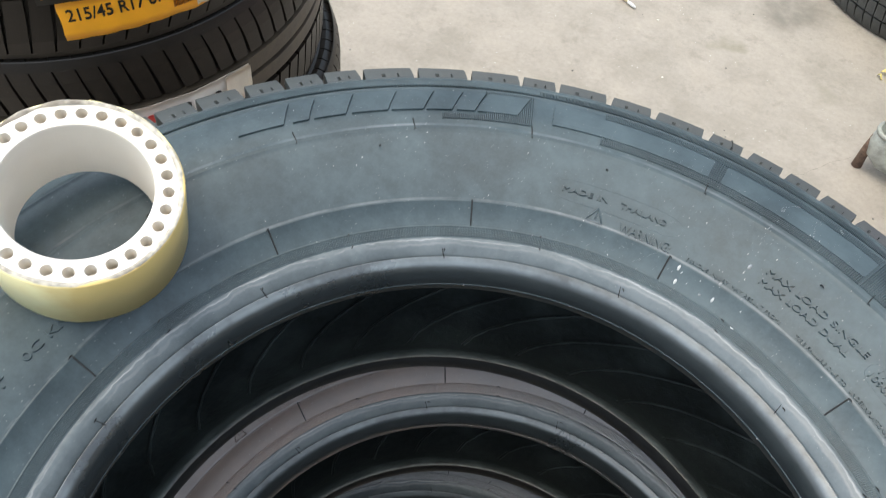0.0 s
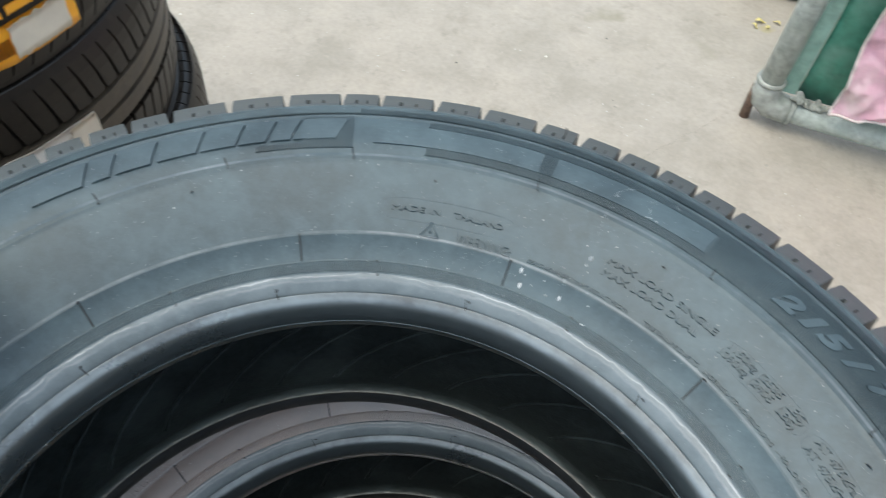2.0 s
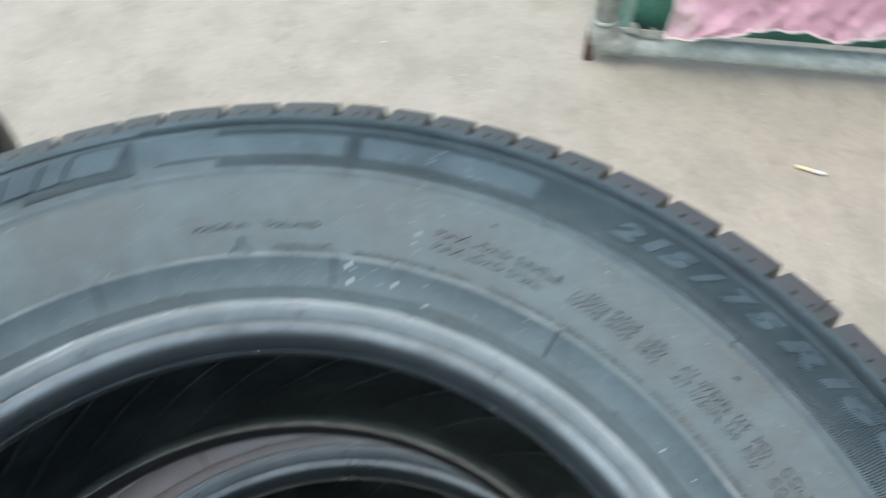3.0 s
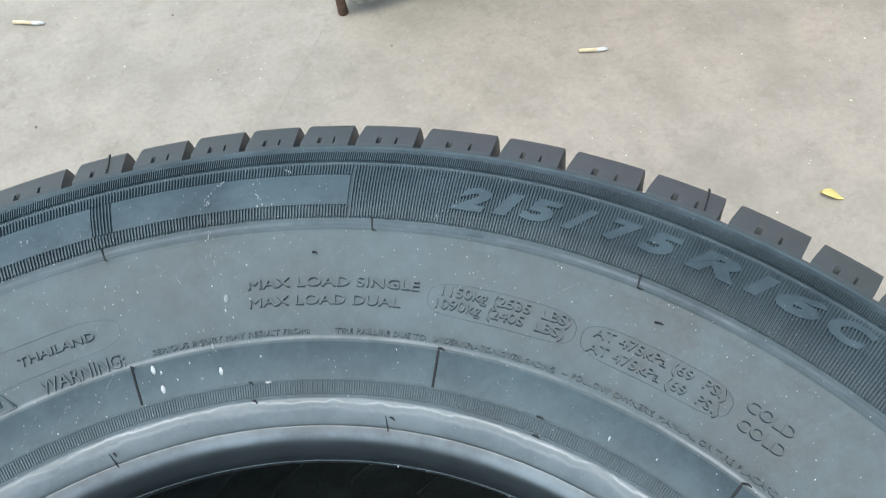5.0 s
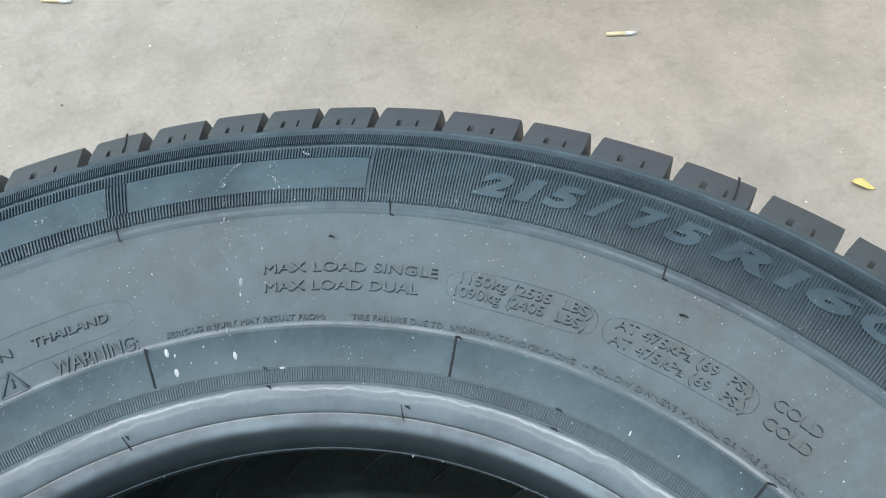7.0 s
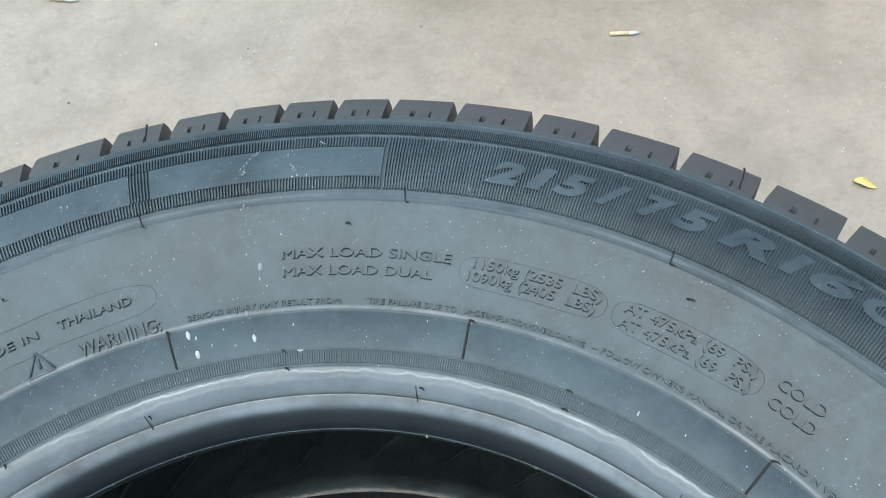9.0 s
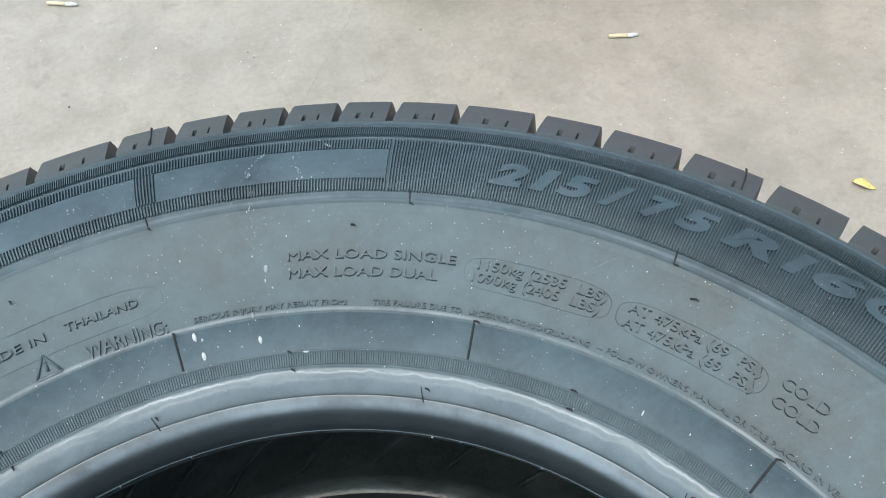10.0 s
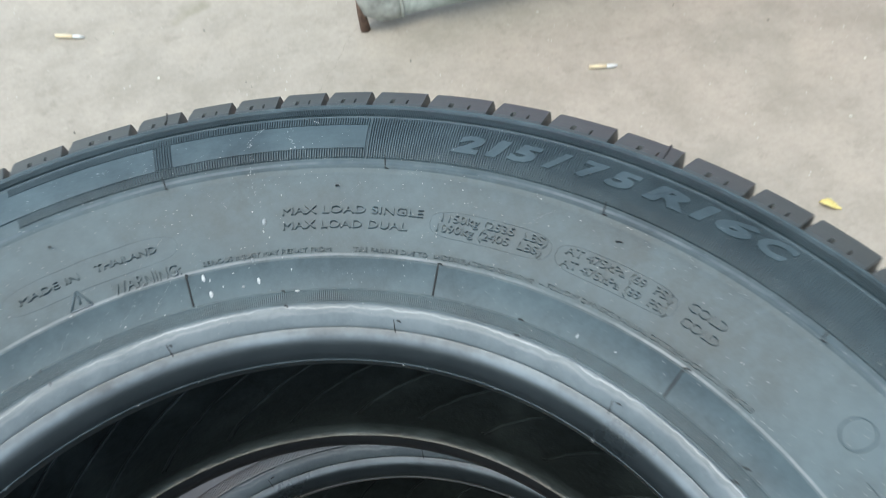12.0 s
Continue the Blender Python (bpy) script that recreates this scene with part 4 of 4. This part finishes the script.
# ---- the pipe stand with its green panel and pink sheet ----
def pipe_stand():
    stand = empty("pipe_stand", pose(0.300, 1.408, 0))
    tagged(stand, "welded pipe stand with worn pale green paint and a green panel", "stand")
    r, long, tall = 0.0245, 1.35, 0.95
    for x in (0.0, long):
        piece("upright", mesh_of("upright", *tube([(x, 0, 0.085), (x, 0, 0.4), (x, 0, tall)], r, 24)), GALV, stand, "worn painted steel pipe")
        turn = -1 if x else 1
        bend = [(x, 0, 0.105), (x, 0, 0.080), (x + turn * 0.006, 0, 0.060), (x + turn * 0.022, 0, 0.046), (x + turn * 0.050, 0, 0.042), (x + turn * 0.062, 0, 0.042)]
        elbow = piece("elbow", mesh_of("elbow", *tube(bend, [0.0275, 0.0300, 0.0320, 0.0315, 0.0295, 0.0280], 24)), CAST, stand, "dusty cast pipe elbow")
        for p, d in (((x, 0, 0.106), (0, 0, 1)), ((x + turn * 0.064, 0, 0.042), (1, 0, 0))):
            v, f = lathe([(0.0245, -0.004), (0.0300, -0.004), (0.0310, 0.0), (0.0300, 0.004), (0.0245, 0.004)], 24, closed=False)
            q = Vector(d).to_track_quat("Z", "Y").to_matrix()
            piece("collar", mesh_of("collar", [q @ Vector(c) + Vector(p) for c in v], f), CAST, elbow)
        piece("foot_pin", mesh_of("foot_pin", *tube([(x - turn * 0.018, -0.006, 0.0), (x - turn * 0.022, -0.003, 0.05), (x - turn * 0.022, 0.0, 0.085)], [0.011, 0.009, 0.008], 10)), RUST, stand, "rusty steel foot pin")
    for z in (0.042, tall):
        piece("rail", mesh_of("rail", *tube([(0.03, 0, z), (0.5, 0, z), (long - 0.03, 0, z)], r, 24)), GALV, stand, "worn painted steel pipe")
    bm = bmesh.new()
    box(bm, Matrix.Translation((0.041, 0.008, 0.505)), 0.032, 0.004, 0.85, 0.001)
    box(bm, Matrix.Translation((0.027, 0.026, 0.505)), 0.004, 0.038, 0.85, 0.001)
    part("angle_bar", bm, GREEN_PALE, stand, "pale green angle iron")
    n, verts, faces = 40, [], []
    for i in range(n + 1):
        for j in range(13):
            x, z = 0.060 + (long - 0.095) * i / n, 0.072 + 0.85 * j / 12
            verts.append((x, 0.016 + 0.004 * noise.noise((x * 3, z * 3, 1)), z))
    for i in range(n):
        for j in range(12):
            k = i * 13 + j
            faces.append((k, k + 13, k + 14, k + 1))
    panel = piece("panel", mesh_of("panel", verts, faces), GREEN, stand, "dark green painted sheet panel")
    panel.modifiers.new("thick", "SOLIDIFY").thickness = 0.002
    bm = bmesh.new()
    for x, z, r in ((0.066, 0.080, 0.013), (0.084, 0.074, 0.010), (0.105, 0.072, 0.012), (0.120, 0.074, 0.008)):
        made = bmesh.ops.create_icosphere(bm, subdivisions=3, radius=r, matrix=pose(x, -0.002, z))
        for v in made["verts"]:
            v.co += (v.co - Vector((x, -0.002, z))) * (0.9 * noise.noise(v.co * 90))
    part("weld", bm, CAST, stand, "lumpy grey weld")
    return stand


GREEN_PALE = plain("pale_green_paint", (0.27, 0.43, 0.36), 0.45, 0.35, 40, bump=0.3, dirt=(0.15, 0.29, 0.23))
pipe_stand()


FOLD = plain("dusty_fold", (0.70, 0.60, 0.58), 0.6, 0.3, 90, bump=0.3, dirt=(0.50, 0.43, 0.38))


def pink_sheet():
    """Creased plastic sheeting hung over the front of the stand."""
    nx, nz, verts, faces = 230, 110, [], []

    def crease(x, z):
        a = abs(noise.noise((x * 7 + z * 4.0, z * 3.0 - x * 2, 3)))
        b = abs(noise.noise((x * 16 - z * 11, z * 9 + x * 3, 7)))
        c = abs(noise.noise((x * 34 + z * 20, z * 26, 11)))
        return 0.040 * a ** 0.8 + 0.016 * b ** 0.8 + 0.011 * c
    for i in range(nx + 1):
        for j in range(nz + 1):
            u, v = i / nx, (j / nz) ** 1.6
            x = 0.124 + 1.236 * u
            hem = float(np.interp(x, [0.11, 0.225, 0.32, 0.38, 0.455, 0.54, 0.8, 1.36], [0.098, 0.122, 0.153, 0.150, 0.130, 0.138, 0.12, 0.11])) + 0.008 * noise.noise((u * 40, 0, 0)) + 0.003 * noise.noise((u * 160, 0, 0))
            z = hem + (0.985 - hem) * v
            edge = max(0.0, 1 - u * 30)
            x += (0.005 * noise.noise((z * 9, 0, 9)) * edge - 0.05 * min(0.5, z - hem)) * (1 - u)
            verts.append((x, -0.052 + 0.02 * v - 0.012 * (1 - v) + crease(x, z) * (1 - 0.5 * v), z))
    for i in range(nx):
        for j in range(nz):
            k = i * (nz + 1) + j
            faces.append((k, k + nz + 1, k + nz + 2, k + 1))
    sheet = piece("plastic_sheet", mesh_of("plastic_sheet", verts, faces), PINK, m=pose(0.300, 1.408, 0))
    sheet.modifiers.new("thick", "SOLIDIFY").thickness = 0.0012
    left = [verts[j] for j in range(0, nz + 1, 2)]
    low = [verts[i * (nz + 1)] for i in range(0, nx + 1, 2)]
    for line in (left, low):
        piece("folded_edge", mesh_of("folded_edge", *tube([(x, y - 0.001, z) for x, y, z in line], 0.0030, 8)), FOLD, sheet, "pale dusty folded edge")
    tagged(sheet, "creased dusty pink plastic sheet hung over the stand", "sheet")
    piece("hem", mesh_of("hem", *tube([(0.11 + 1.25 * k / 30, -0.03 - 0.01 * noise.noise((k * 0.7, 0, 0)), 0.985) for k in range(31)], 0.012, 8)), PINK, sheet)


pink_sheet()


# ---- small things on the floor ----
def cigarette_end(x, y, turn, long):
    stub = empty("cigarette_end", pose(x, y, 0.004, 0, 0, turn))
    tagged(stub, "trodden cigarette end with a tan filter on the concrete", "cigarette end", "cigarette ends")
    cut = long * 0.62
    piece("filter", mesh_of("filter", *tube([(0, 0, 0), (cut * 0.5, 0.0006, 0), (cut, 0, 0)], [0.0036, 0.0038, 0.0037], 12)), FILTER, stub, "tan paper filter")
    piece("burnt_end", mesh_of("burnt_end", *tube([(cut, 0, 0), (cut + (long - cut) * 0.5, 0.0005, 0), (long, 0.002, -0.0008)], [0.0038, 0.0042, 0.0022], 12)), CHIP, stub, "white crushed end")


cigarette_end(0.690, 1.130, -15.6, 0.058)
cigarette_end(-0.372, 1.606, -24, 0.066)


def leaf(x, y, turn, size):
    verts, faces, n = [], [], 10
    for i in range(n + 1):
        f = i / n
        w = size * 0.20 * math.sin(math.pi * f ** 0.8) + 0.0004
        for s in (-1, 0, 1):
            verts.append((size * (f - 0.5), s * w, 0.003 + 0.003 * abs(s) + 0.004 * math.sin(f * 5)))
    for i in range(n):
        for p in range(2):
            k = i * 3 + p
            faces.append((k, k + 3, k + 4, k + 1))
    ob = piece("leaf", mesh_of("leaf", verts, faces), LEAF, m=pose(x, y, 0.0, 0, 0, turn))
    ob.modifiers.new("thick", "SOLIDIFY").thickness = 0.0006
    tagged(ob, "small fallen yellow leaf lying on the concrete", "leaf")


leaf(0.955, 0.660, -38, 0.040)
for x, y, turn, size in ((0.86, 1.92, 30, 0.04), (0.272, 1.735, 20, 0.026), (0.292, 1.722, 80, 0.020), (0.262, 1.712, -30, 0.016), (0.31, 1.748, 140, 0.018)):
    leaf(x, y, turn, size)


def pebbles():
    """Grit and pale chips strewn over the floor."""
    rnd = random.Random(5)
    verts, faces = [], []
    for i in range(420):
        x, y = rnd.uniform(-1.6, 2.2), rnd.uniform(0.3, 3.0)
        s = rnd.uniform(0.0010, 0.0034) * (1.6 if rnd.random() < 0.06 else 1)
        k = len(verts)
        h = s * rnd.uniform(0.4, 0.8)
        for j in range(6):
            a = j * math.pi / 3 + rnd.uniform(-0.3, 0.3)
            verts.append((x + s * math.cos(a) * rnd.uniform(0.7, 1.2), y + s * math.sin(a), 0.0))
        verts.append((x, y, h))
        faces += [(k + j, k + (j + 1) % 6, k + 6) for j in range(6)]
    ob = piece("grit", mesh_of("grit", verts, faces, False), GRIT)
    tagged(ob, "pale and dark grit strewn over the concrete", "grit", kind="stuff")


GRIT_M = Mat("grit", (0.5, 0.47, 0.42), 0.8)
GRIT_M.color(GRIT_M.ramp(GRIT_M.noise(11, 1), [(0.40, (0.10, 0.09, 0.08)), (0.50, (0.45, 0.42, 0.37)), (0.62, (0.72, 0.69, 0.62))]))
GRIT = GRIT_M.m
pebbles()
